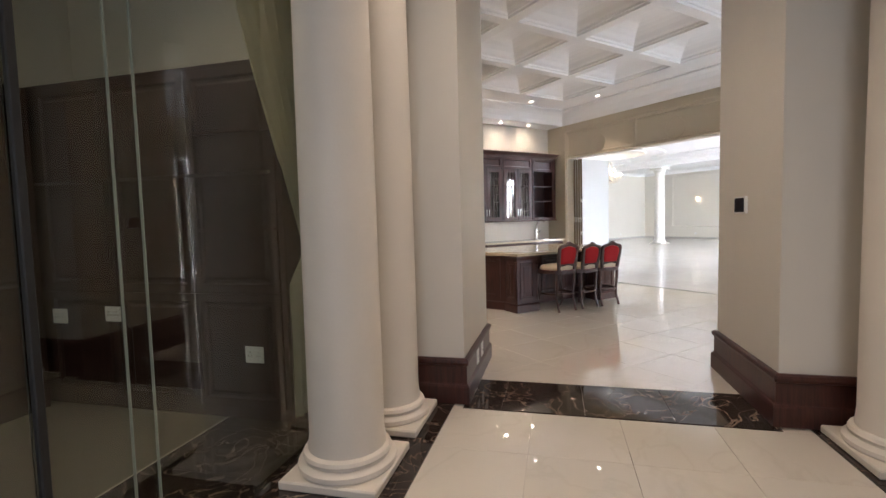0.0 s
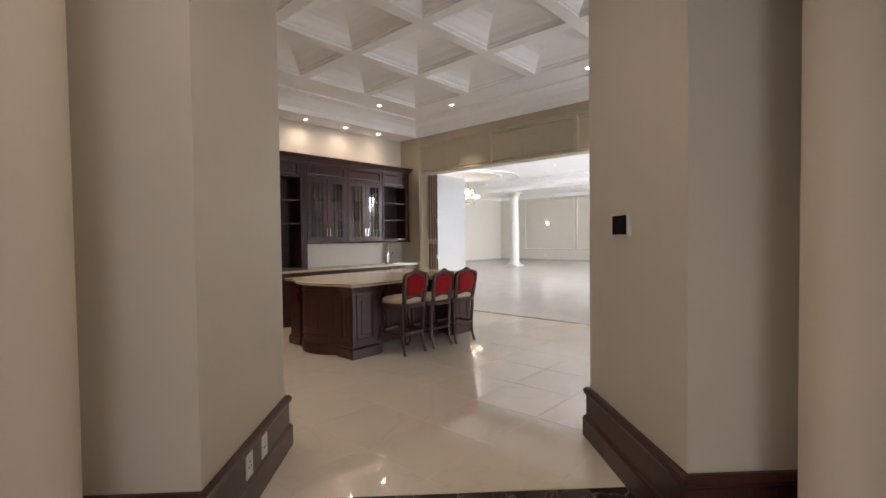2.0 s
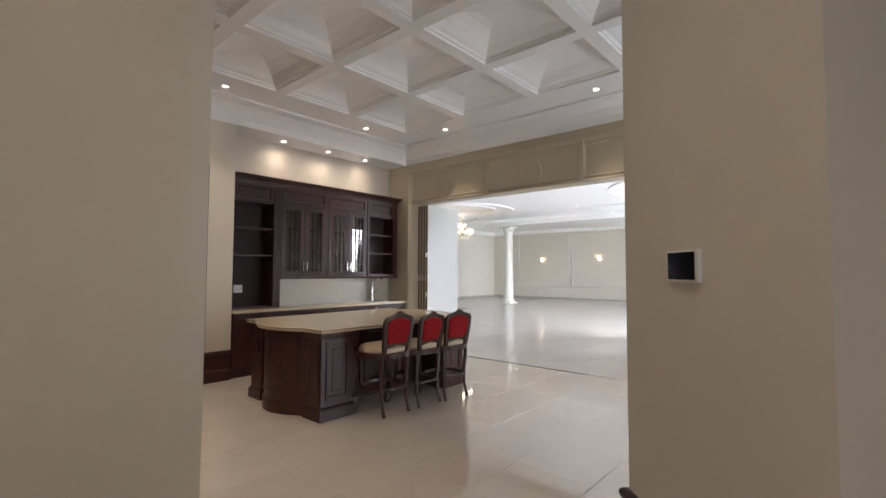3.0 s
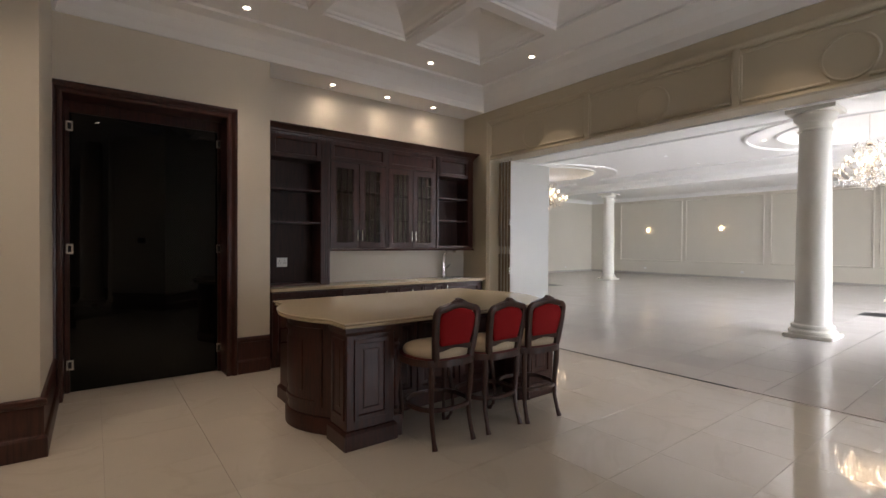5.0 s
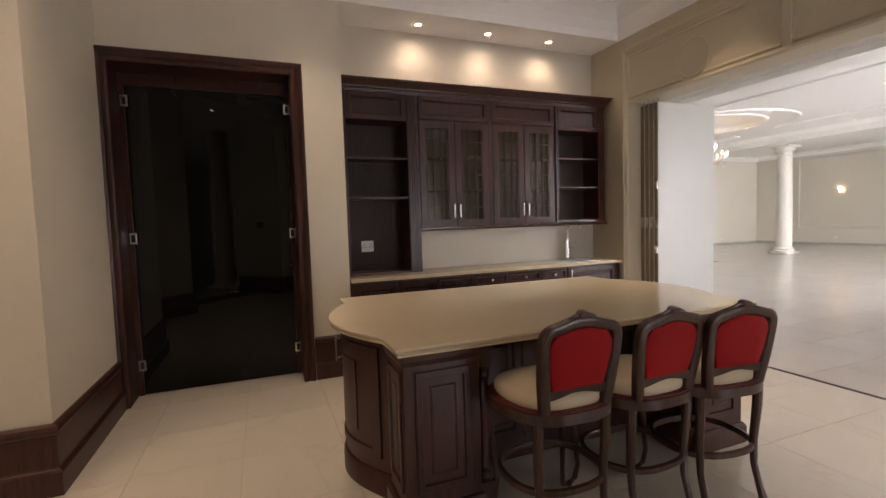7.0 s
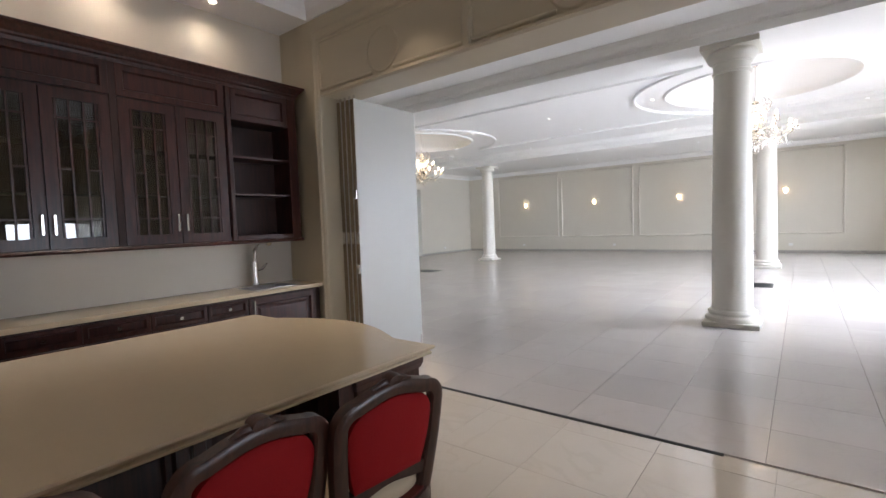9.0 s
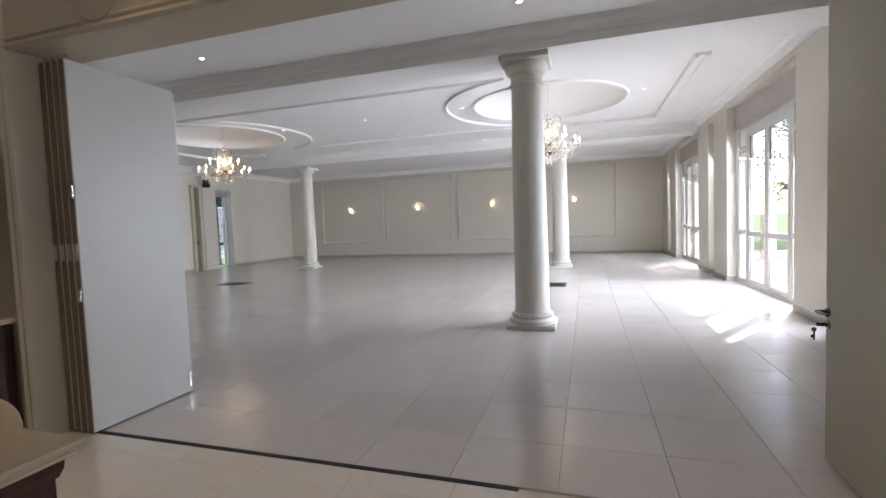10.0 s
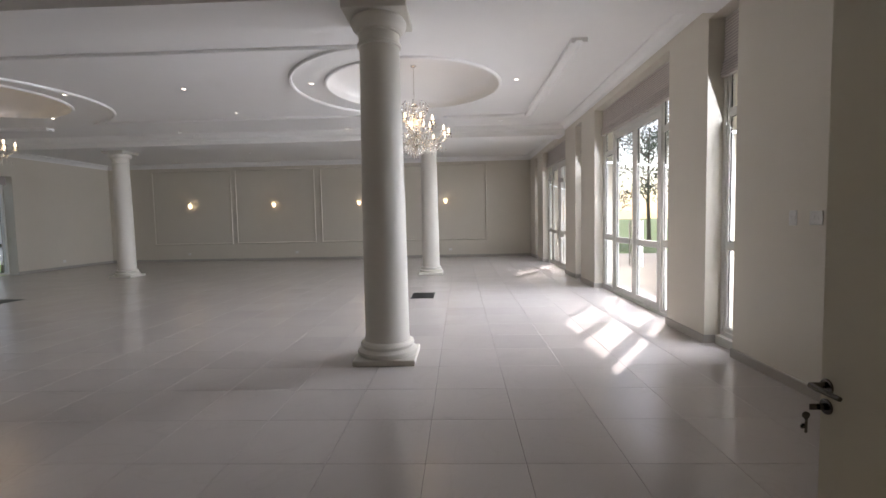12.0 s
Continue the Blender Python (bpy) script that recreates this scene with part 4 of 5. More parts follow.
# ---- bar stools ----
def bar_stool():
    s = thing("bar_stool", "dark walnut bar stool with red velvet back and cream seat", "bar stool", "bar stools along the island")
    for sx in (-1, 1):
        bm = bmesh.new()
        tube(bm, [(sx * 0.205, 0.195, 0.60), (sx * 0.222, 0.215, 0.54), (sx * 0.222, 0.218, 0.46), (sx * 0.205, 0.20, 0.30), (sx * 0.195, 0.19, 0.14), (sx * 0.205, 0.205, 0.05), (sx * 0.225, 0.225, 0.012), (sx * 0.23, 0.23, 0.002)],
             [0.026, 0.027, 0.024, 0.017, 0.013, 0.014, 0.018, 0.018], 10)
        part("leg", bm, STOOL_WOOD, s, smooth=True)
        bm = bmesh.new()
        tube(bm, [(sx * 0.178, -0.175, 0.62), (sx * 0.178, -0.172, 0.50), (sx * 0.170, -0.160, 0.32), (sx * 0.168, -0.165, 0.18), (sx * 0.172, -0.195, 0.06), (sx * 0.175, -0.215, 0.002)],
             [0.023, 0.023, 0.020, 0.017, 0.016, 0.021], 10)
        part("leg", bm, STOOL_WOOD, s, smooth=True)
    bm = bmesh.new()
    ring = []
    for k in range(28):
        t = 2 * math.pi * k / 28
        ring.append((0.225 * math.copysign(abs(math.cos(t)) ** 0.8, math.cos(t)), 0.205 * math.copysign(abs(math.sin(t)) ** 0.8, math.sin(t)) + 0.01))
    sweep(bm, ring[::-1], [(-0.018, 0.262), (0.0, 0.258), (0.004, 0.275), (0.0, 0.292), (-0.018, 0.288)], True)
    part("footrest", bm, STOOL_WOOD, s, "round dark wooden footrest ring", smooth=True)

    def outline(k, n, f=1.0):
        t = 2 * math.pi * k / n
        c, sn = math.cos(t), math.sin(t)
        w = 0.235 if sn > 0 else 0.235 - 0.045 * -sn
        return (f * w * math.copysign(abs(c) ** 0.6, c), f * 0.215 * math.copysign(abs(sn) ** 0.65, sn) + 0.01)
    n = 40
    bm = bmesh.new()
    prof = [outline(-k, n) for k in range(n)]
    sweep(bm, prof, [(-0.04, 0.597), (-0.008, 0.597), (0.0, 0.612), (0.0, 0.640), (-0.006, 0.647), (-0.04, 0.647)], True)
    part("seat_frame", bm, STOOL_WOOD, s, smooth=True)
    bm = bmesh.new()
    sweep(bm, prof, [(-0.03, 0.642), (0.003, 0.643), (0.006, 0.648), (0.003, 0.653), (-0.03, 0.655)], True)
    part("piping", bm, PIPING, s, "red fabric band round the seat", smooth=True)
    bm = bmesh.new()
    prev = None
    for f, z in ((0.99, 0.652), (1.02, 0.668), (1.01, 0.690), (0.95, 0.710), (0.82, 0.726), (0.55, 0.738), (0.25, 0.742)):
        cur = [bm.verts.new((*outline(k, n, f), z)) for k in range(n)]
        if prev:
            for k in range(n):
                bm.faces.new((prev[k], prev[(k + 1) % n], cur[(k + 1) % n], cur[k]))
        prev = cur
    bm.faces.new(prev)
    part("seat", bm, SEAT, s, "domed cream upholstered seat", smooth=True)
    # back: frame in the leaning plane
    mb = pose(0, -0.185, 0.60, 8, 0, 0)
    B = mb @ XZ

    def back_line(w0, w1, z0, z1, crest, n=14):
        p = [(-w0, z0)]
        p += [(-w0 - (w1 - w0) * math.sin(math.pi / 2 * k / 6), z0 + (z1 - 0.10 - z0) * k / 6) for k in range(1, 7)]
        for k in range(1, 7):
            t = math.pi / 2 * k / 6
            p.append((-w1 + 0.075 * (1 - math.cos(t)), z1 - 0.10 + 0.08 * math.sin(t)))
        p += [(-w1 + 0.075 + (w1 - 0.075) * k / n, z1 - 0.02 + crest * math.sin(math.pi / 2 * k / n)) for k in range(1, n)]
        return p + [(0, z1 - 0.02 + crest)] + [(-x, z) for x, z in p[::-1]]
    out = back_line(0.172, 0.205, 0.0, 0.470, 0.026)
    bm = bmesh.new()
    sweep(bm, out, [(0.0, -0.016), (0.006, -0.020), (0.020, -0.023), (0.042, -0.018), (0.048, -0.010), (0.048, 0.010), (0.042, 0.018), (0.020, 0.023), (0.006, 0.020), (0.0, 0.016)], m=B)
    part("back_frame", bm, STOOL_WOOD, s, "curved dark wooden back frame", smooth=True)
    bm = bmesh.new()
    sweep(bm, [(-0.15 + 0.3 * k / 12, 0.13 + 0.022 * math.sin(math.pi * k / 12) ** 2) for k in range(13)], [(-0.022, -0.012), (0.022, -0.012), (0.022, 0.012), (-0.022, 0.012)], m=B)
    part("lower_rail", bm, STOOL_WOOD, s, smooth=True)
    bm = bmesh.new()
    lathe(bm, [(0.001, -0.020), (0.020, -0.018), (0.023, 0.0), (0.020, 0.018), (0.001, 0.020)], m=B @ pose(0, 0.484, 0) @ Matrix.Diagonal((1.2, 0.8, 1, 1)), n=16, cap=False)
    for sx in (-1, 1):
        tube(bm, [(sx * 0.018, 0.478, 0), (sx * 0.04, 0.478, 0), (sx * 0.07, 0.466, 0)], [0.014, 0.010, 0.006], 8, m=B)
    part("crest", bm, STOOL_WOOD, s, "small carved crest on the back", smooth=True)
    bm = bmesh.new()
    inn = back_line(0.128, 0.158, 0.150, 0.432, 0.016)
    pan = [(x, z) for x, z in inn]
    for side in (-1, 1):
        prev = None
        cx, cz = 0, 0.29
        for f, y in ((1.0, 0.0), (0.99, 0.012), (0.93, 0.019), (0.75, 0.024), (0.4, 0.027)):
            cur = [bm.verts.new(B @ Vector((cx + (x - cx) * f, cz + (z - cz) * f, side * y))) for x, z in pan]
            if prev:
                for k in range(len(pan)):
                    q = (k + 1) % len(pan)
                    bm.faces.new((prev[k], prev[q], cur[q], cur[k]))
            prev = cur
        bm.faces.new(prev)
    part("backrest", bm, RED, s, "padded red velvet back", smooth=True)
    return s


st = bar_stool()
st.matrix_basis = pose(5.035, 4.99, 0.0, 0, 0, -1) @ Matrix.Diagonal((1, 1, 0.973, 1))
copy_thing(st, pose(5.522, 4.98, 0.0, 0, 0, 1) @ Matrix.Diagonal((1, 1, 0.973, 1)))
copy_thing(st, pose(5.945, 4.925, 0.0, 0, 0, -6) @ Matrix.Diagonal((1, 1, 0.973, 1)))

# ---- downlights ----
dl = thing("downlight", "small round recessed ceiling downlight, lit", "ceiling light", "recessed downlights")
bm = bmesh.new()
lathe(bm, [(0.034, -0.002), (0.046, -0.004), (0.050, 0.0), (0.034, 0.0)], n=24, cap=False)
part("trim", bm, WHITE_PLASTIC, dl)
bm = bmesh.new()
lathe(bm, [(0.032, -0.0015), (0.032, 0.001)], n=20)
part("lamp", bm, LAMP, dl)
places = [(x, y, KW if y > 7.6 else KC) for x, y in KITCHEN_SPOTS]
places += [(x, y, HC) for x, y in HALL_SPOTS]
dl.matrix_basis = pose(places[0][0], places[0][1], places[0][2] - 0.002)
for p in places[1:]:
    copy_thing(dl, pose(p[0], p[1], p[2] - 0.002))
for x, y, z in places[:len(KITCHEN_SPOTS)]:
    near = z < 3.6
    beside_wall = x > 7.3 or y > 7.0
    spot("downlight_lamp", (x, y, z - 0.01), SPOT_NICHE if near else SPOT_ROOM, angle=150 if near else 72 if beside_wall else 104)


# ---- hall: wall panels, sconces, skirting ----
pale = [(0, 0), (0.015, 0), (0.015, 0.085), (0.008, 0.095), (0, 0.095)]
SN = [8.3] + [v for o in OPENINGS for v in o] + [25.4]
for a, b in zip(SN[0::2], SN[1::2]):
    skirting([(b, 0.40), (b, 0.88), (a, 0.88), (a, 0.40)][(1 if b == 25.4 else 0):(3 if a == 8.3 else 4)], prof=pale, mat=SKIRT)
skirting([(25.4, 17.8), (25.4, 0.88)], prof=pale, mat=SKIRT)
skirting([(8.3, 7.52), (8.3, 17.8), (19.30, 17.8)], prof=pale, mat=SKIRT)
skirting([(21.38, 17.8), (25.4, 17.8)], prof=pale, mat=SKIRT)
MW = Matrix(((0, 0, -1, 25.398), (1, 0, 0, 0), (0, 1, 0, 0), (0, 0, 0, 1)))
PANELS = [(2.65, 5.78), (6.02, 9.12), (9.45, 12.56), (12.82, 15.95)]
for a, b in PANELS:
    bm = bmesh.new()
    sweep(bm, [(a, 0.73), (b, 0.73), (b, 3.58), (a, 3.58)], [(-0.0, 0.0), (0.004, 0.02), (0.02, 0.035), (0.04, 0.03), (0.055, 0.01), (0.06, 0.0)], True, MW)
    part("wall_panel_moulding", bm, HALL_WALL, None, "", "structure")
sc = thing("wall_sconce", "small crystal wall light glowing warm on a panelled wall", "wall light", "wall lights along the far wall", (25.39, 4.2, 2.2))
bm = bmesh.new()
lathe(bm, [(0.05, 0), (0.055, 0.01), (0.045, 0.02)], m=pose(0, 0, -0.02, 0, -90, 0), n=20)
part("backplate", bm, CHROME, sc, smooth=True)
bm = bmesh.new()
for k, (y, z) in enumerate(((-0.05, 0.05), (0.05, 0.07), (0.0, -0.04), (-0.02, 0.10), (0.04, -0.02))):
    lathe(bm, [(0.002, z - 0.04), (0.03, z - 0.015), (0.034, z + 0.01), (0.022, z + 0.04), (0.002, z + 0.055)], -0.08, y, 8, cap=False)
part("shade", bm, CRYSTAL, sc, "clear crystal shade")
bm = bmesh.new()
for y, z in ((-0.035, 0.03), (0.035, 0.05), (0.0, -0.03)):
    lathe(bm, [(0.002, z - 0.035), (0.022, z - 0.01), (0.022, z + 0.01), (0.002, z + 0.04)], -0.075, y, 10, cap=False)
part("bulb", bm, CANDLE, sc)
for y in (7.62, 11.04, 14.43):
    copy_thing(sc, pose(25.39, y, 2.2))
for y in (4.2, 7.62, 11.04, 14.43):
    bulb("sconce_lamp", (25.27, y, 2.25), 0.7, (1, 0.75, 0.45), 0.05)


# ---- chandeliers ----
def chandelier():
    c = thing("chandelier", "large lit crystal chandelier hanging from a domed ceiling", "chandelier", "crystal chandeliers")
    bm = bmesh.new()
    lathe(bm, [(0.06, 0.06), (0.055, 0.02), (0.02, 0.0)], n=16)
    part("canopy", bm, CHROME, c)
    bm = bmesh.new()
    tube(bm, [(0, 0, 0.0), (0, 0, -0.66)], 0.008, 6)
    part("chain", bm, CHROME, c)
    bm = bmesh.new()
    lathe(bm, [(0.01, -0.64), (0.05, -0.66), (0.09, -0.72), (0.04, -0.76), (0.03, -0.86), (0.06, -0.92), (0.10, -0.98), (0.05, -1.04), (0.04, -1.16), (0.09, -1.24), (0.14, -1.30), (0.10, -1.38), (0.03, -1.44), (0.05, -1.50), (0.01, -1.58)], n=16)
    part("stem", bm, CRYSTAL, c, "cut glass stem", smooth=True)
    drops = bmesh.new()

    def drop(x, y, z, r, h):
        ring = [drops.verts.new((x + r * math.cos(k * math.pi / 2), y + r * math.sin(k * math.pi / 2), z)) for k in range(4)]
        a, b = drops.verts.new((x, y, z + h * 0.4)), drops.verts.new((x, y, z - h * 0.6))
        for k in range(4):
            drops.faces.new((ring[k], ring[(k + 1) % 4], a)), drops.faces.new((ring[(k + 1) % 4], ring[k], b))
    for tier, (n, reach, z0, dip, rise) in enumerate(((12, 0.62, -1.24, 0.16, 0.02), (8, 0.36, -1.06, 0.12, 0.06))):
        for k in range(n):
            t = 2 * math.pi * (k + 0.5 * tier) / n
            cx, sx = math.cos(t), math.sin(t)
            pts = [(0.06, z0), (reach * 0.35, z0 - dip), (reach * 0.65, z0 - dip), (reach * 0.9, z0 - dip * 0.3), (reach, z0 + rise)]
            bm = bmesh.new()
            tube(bm, [(r * cx, r * sx, z) for r, z in pts], 0.012, 6)
            a = part("arm", bm, CRYSTAL, c, "curved glass arm", smooth=True)
            bm = bmesh.new()
            lathe(bm, [(0.015, z0 + rise), (0.045, z0 + rise + 0.012), (0.05, z0 + rise + 0.022), (0.012, z0 + rise + 0.016)], reach * cx, reach * sx, 10, cap=False)
            part("drip_pan", bm, CRYSTAL, a)
            bm = bmesh.new()
            lathe(bm, [(0.009, z0 + rise + 0.016), (0.010, z0 + rise + 0.05), (0.017, z0 + rise + 0.07), (0.016, z0 + rise + 0.09), (0.004, z0 + rise + 0.125)], reach * cx, reach * sx, 8)
            part("bulb", bm, CANDLE, a, "lit candle bulb")
            for j in range(6):
                f = 0.3 + 0.12 * j
                drop(reach * f * cx, reach * f * sx, z0 - dip - 0.05 - 0.03 * (j % 2), 0.012, 0.06)
            for j in range(4):
                u = t + 2 * math.pi * j / 4
                drop(reach * cx + 0.045 * math.cos(u), reach * sx + 0.045 * math.sin(u), z0 + rise - 0.03, 0.009, 0.05)
    for r, z, n in ((0.25, -0.69, 24), (0.25, -0.76, 24), (0.21, -0.83, 20), (0.17, -0.90, 16), (0.15, -0.98, 14), (0.48, -1.36, 30), (0.40, -1.42, 26), (0.22, -1.40, 20), (0.17, -1.46, 16), (0.12, -1.52, 12), (0.06, -1.58, 8), (0.30, -1.34, 24)):
        for k in range(n):
            t = 2 * math.pi * k / n
            drop(r * math.cos(t), r * math.sin(t), z, 0.011, 0.055)
            drop(r * math.cos(t), r * math.sin(t), z - 0.035, 0.008, 0.03)
    part("crystal_drop", drops, CRYSTAL, c, "hanging cut crystal drops", "stuff")
    bm = bmesh.new()
    for k in range(8):
        t = 2 * math.pi * k / 8
        cx, sx = math.cos(t), math.sin(t)
        tube(bm, [(0.03 * cx, 0.03 * sx, -0.84), (0.10 * cx, 0.10 * sx, -0.86), (0.22 * cx, 0.22 * sx, -0.80), (0.26 * cx, 0.26 * sx, -0.70), (0.20 * cx, 0.20 * sx, -0.62)], 0.008, 5)
    part("crown_scrolls", bm, CRYSTAL, c, smooth=True)
    return c


ch = chandelier()
ch.matrix_basis = pose(15.75, 4.45, 4.24)
copy_thing(ch, pose(15.6, 12.74, 4.24))
for x, y in ((15.75, 4.45), (15.6, 12.74)):
    bulb("chandelier_lamp", (x, y, 3.25), 4 if y < 8 else 5.5, (1.0, 0.70, 0.38), 0.35)


# ---- windows, french doors and blinds ----
YG = 0.66


def frame_rect(bm, x0, z0, x1, z1, w, d0=YG - 0.03, d1=YG + 0.03):
    box(bm, x0, d0, z0, x0 + w, d1, z1), box(bm, x1 - w, d0, z0, x1, d1, z1)
    box(bm, x0 + w, d0, z0, x1 - w, d1, z0 + w), box(bm, x0 + w, d0, z1 - w, x1 - w, d1, z1)


def casement(parent, x0, z0, x1, z1, w=0.045, name="sash"):
    bm = bmesh.new()
    frame_rect(bm, x0, z0, x1, z1, w)
    s = part(name, bm, ALU, parent)
    p = boxpart("pane", (x0 + w, YG - 0.004, z0 + w, x1 - w, YG + 0.004, z1 - w), GLASS, s, w=0)
    p.visible_shadow = False
    bm = bmesh.new()
    a0, a1, c0, c1 = x0 + w, x1 - w, z0 + w, z1 - w
    frame_rect(bm, a0, c0, a1, c1, 0.007, YG + 0.005, YG + 0.012)
    part("gasket", bm, BLACK_MATT, s)
    return s


def blind(x0, x1, ztop, zbot, label, n=1):
    b = thing("roman_blind", label, "blind", "striped roman blinds")
    step = (x1 - x0) / n
    for k in range(n):
        a, c = x0 + k * step + 0.012, x0 + (k + 1) * step - 0.012
        folds = [(0.72, ztop), (0.72, zbot + 0.20), (0.745, zbot + 0.12), (0.735, zbot + 0.10), (0.76, zbot + 0.05), (0.75, zbot + 0.035), (0.765, zbot), (0.70, zbot), (0.70, ztop)]
        bm = bmesh.new()
        prev = None
        for x in (a, (a + c) / 2, c):
            sag = 0.012 if x == (a + c) / 2 else 0
            ring = [bm.verts.new((x, y, z - (sag if z < ztop else 0))) for y, z in folds]
            if prev:
                for j in range(len(folds)):
                    q = (j + 1) % len(folds)
                    bm.faces.new((prev[j], prev[q], ring[q], ring[j]))
            else:
                bm.faces.new(ring)
            prev = ring
        bm.faces.new(prev[::-1])
        part("fabric", bm, BLIND, b)
        bm = bmesh.new()
        z = ztop - 0.03
        while z > zbot + 0.20:
            box(bm, a + 0.001, 0.7185, z - 0.007, c - 0.001, 0.7215, z + 0.007)
            z -= 0.032
        for j in range(5):
            z = zbot + 0.03 + j * 0.032
            box(bm, a + 0.001, 0.7655 - 0.006 * j, z - 0.006, c - 0.001, 0.768 - 0.006 * j, z + 0.006)
        part("stripes", bm, BLIND_DARK, b)
    return b


for a, b in OPENINGS:
    wide = b - a > 1
    if wide:
        w = thing("french_door", "closed white aluminium french doors with long steel pull handles", "glass door", "french doors along the garden side")
        bm = bmesh.new()
        box(bm, a + 0.001, YG - 0.045, 0.001, b - 0.001, YG + 0.045, 0.04)
        box(bm, a + 0.001, YG - 0.045, 3.56, b - 0.001, YG + 0.045, 3.62)
        L, R = a + 0.66, b - 0.62
        for x in (a + 0.03, L, R, b - 0.03):
            box(bm, x - 0.03, YG - 0.045, 0.04, x + 0.03, YG + 0.045, 3.56)
        box(bm, L + 0.03, YG - 0.04, 3.02, R - 0.03, YG + 0.04, 3.08)
        part("frame", bm, ALU, w)
        for x0, x1 in ((a + 0.06, L - 0.03), (R + 0.03, b - 0.06)):
            casement(w, x0, 0.042, x1, 1.06)
            casement(w, x0, 1.062, x1, 2.72)
            casement(w, x0, 2.722, x1, 3.558)
        mid = (L + R) / 2
        casement(w, L + 0.03, 3.082, R - 0.03, 3.558)
        for x0, x1, hx in ((L + 0.032, mid - 0.003, mid - 0.06), (mid + 0.003, R - 0.032, mid + 0.06)):
            d = casement(w, x0, 0.045, x1, 3.018, 0.095, "door")
            boxpart("mid_rail", (x0 + 0.095, YG - 0.028, 0.98, x1 - 0.095, YG + 0.028, 1.08), ALU, d, w=0.002)
            bm = bmesh.new()
            for yy in (YG + 0.085, YG - 0.085):
                tube(bm, [(hx, yy, 0.61), (hx, yy, 1.39)], 0.015, 10)
            for z in (0.72, 1.28):
                tube(bm, [(hx, YG - 0.085, z), (hx, YG + 0.085, z)], 0.009, 8)
            part("pull_handle", bm, CHROME, d, "long steel pull handle", smooth=True)
        blind(a + 0.02, b - 0.02, 3.60, 3.10, "taupe striped roman blind drawn up over the french doors", 2)
    else:
        w = thing("side_window", "tall narrow white aluminium window with three panes", "window", "narrow windows along the garden side")
        bm = bmesh.new()
        frame_rect(bm, a + 0.001, 0.10, b - 0.001, 3.62, 0.05, YG - 0.045, YG + 0.045)
        part("frame", bm, ALU, w)
        casement(w, a + 0.052, 0.152, b - 0.052, 1.12)
        casement(w, a + 0.052, 1.122, b - 0.052, 2.58)
        casement(w, a + 0.052, 2.582, b - 0.052, 3.568)
        boxpart("sill", (a + 0.001, 0.55, 0.001, b - 0.001, 0.76, 0.10), ALU, w, w=0.003)
        blind(a + 0.02, b - 0.02, 3.60, 2.97, "narrow taupe striped roman blind drawn up over the window", 1)

# north window of the hall
w = thing("hall_window", "tall narrow white aluminium window with dark garden outside", "window")
YG = 18.15
bm = bmesh.new()
frame_rect(bm, 20.481, 0.02, 21.379, 3.12, 0.06, YG - 0.04, YG + 0.04)
part("frame", bm, ALU, w)
for x0, x1 in ((20.543, 20.925), (20.935, 21.317)):
    casement(w, x0, 0.082, x1, 0.95, 0.05)
    casement(w, x0, 0.952, x1, 2.55, 0.05)
    casement(w, x0, 2.552, x1, 3.058, 0.05)
boxpart("blind", (20.52, 17.95, 2.86, 21.34, 18.0, 3.11), BLIND_DARK, w, "dark rolled blind", w=0.01)
cm = thing("speaker", "small black wall speaker on a bracket", "speaker", place=(19.98, 17.51, 3.30))
boxpart("cabinet", (-0.26, -0.1, -0.14, -0.06, 0.1, 0.14), BLACK_MATT, cm, w=0.01)
boxpart("bracket", (-0.06, -0.02, -0.02, 0.0, 0.02, 0.02), BLACK_MATT, cm, w=0)
od = thing("doorway_trim", "pale door frame on the end wall of the hall", "door frame")
boxpart("jamb", (19.28, 17.70, 0, 19.40, 17.799, 3.14), FRIEZE, od, w=0.004)
boxpart("jamb", (19.60, 17.66, 0, 19.719, 17.799, 3.14), LEAF_BEIGE, od, w=0.004)
boxpart("head", (19.28, 17.66, 3.14, 19.719, 17.799, 3.24), FRIEZE, od, w=0.004)
boxpart("door_edge", (19.40, 17.76, 0, 19.60, 17.799, 3.14), SHADED_BEIGE, od, w=0)
boxpart("latch", (19.47, 17.745, 1.02, 19.53, 17.759, 1.14), BLACK_MATT, od, w=0.003)
plate("socket_outlet", "small white socket low on the end wall of the hall", pose(23.1, 17.799, 0.28), 0.12, 0.09)
plate("socket_outlet", "small white socket low on the end wall of the hall", pose(20.1, 17.619, 0.28), 0.12, 0.09)
plate("light_switch", "white double light switch on the white hall wall", pose(11.18, 0.881, 1.43, 0, 0, 180), 0.085, 0.125, "switch")
plate("light_switch", "plain white blanking plate on the white hall wall", pose(10.93, 0.881, 1.43, 0, 0, 180), 0.13, 0.11, "switch")
for y in (4.05, 10.2, 14.6):
    plate("socket_outlet", "small white socket low on the far hall wall", pose(25.399, y, 0.30, 0, 0, -90), 0.12, 0.09)

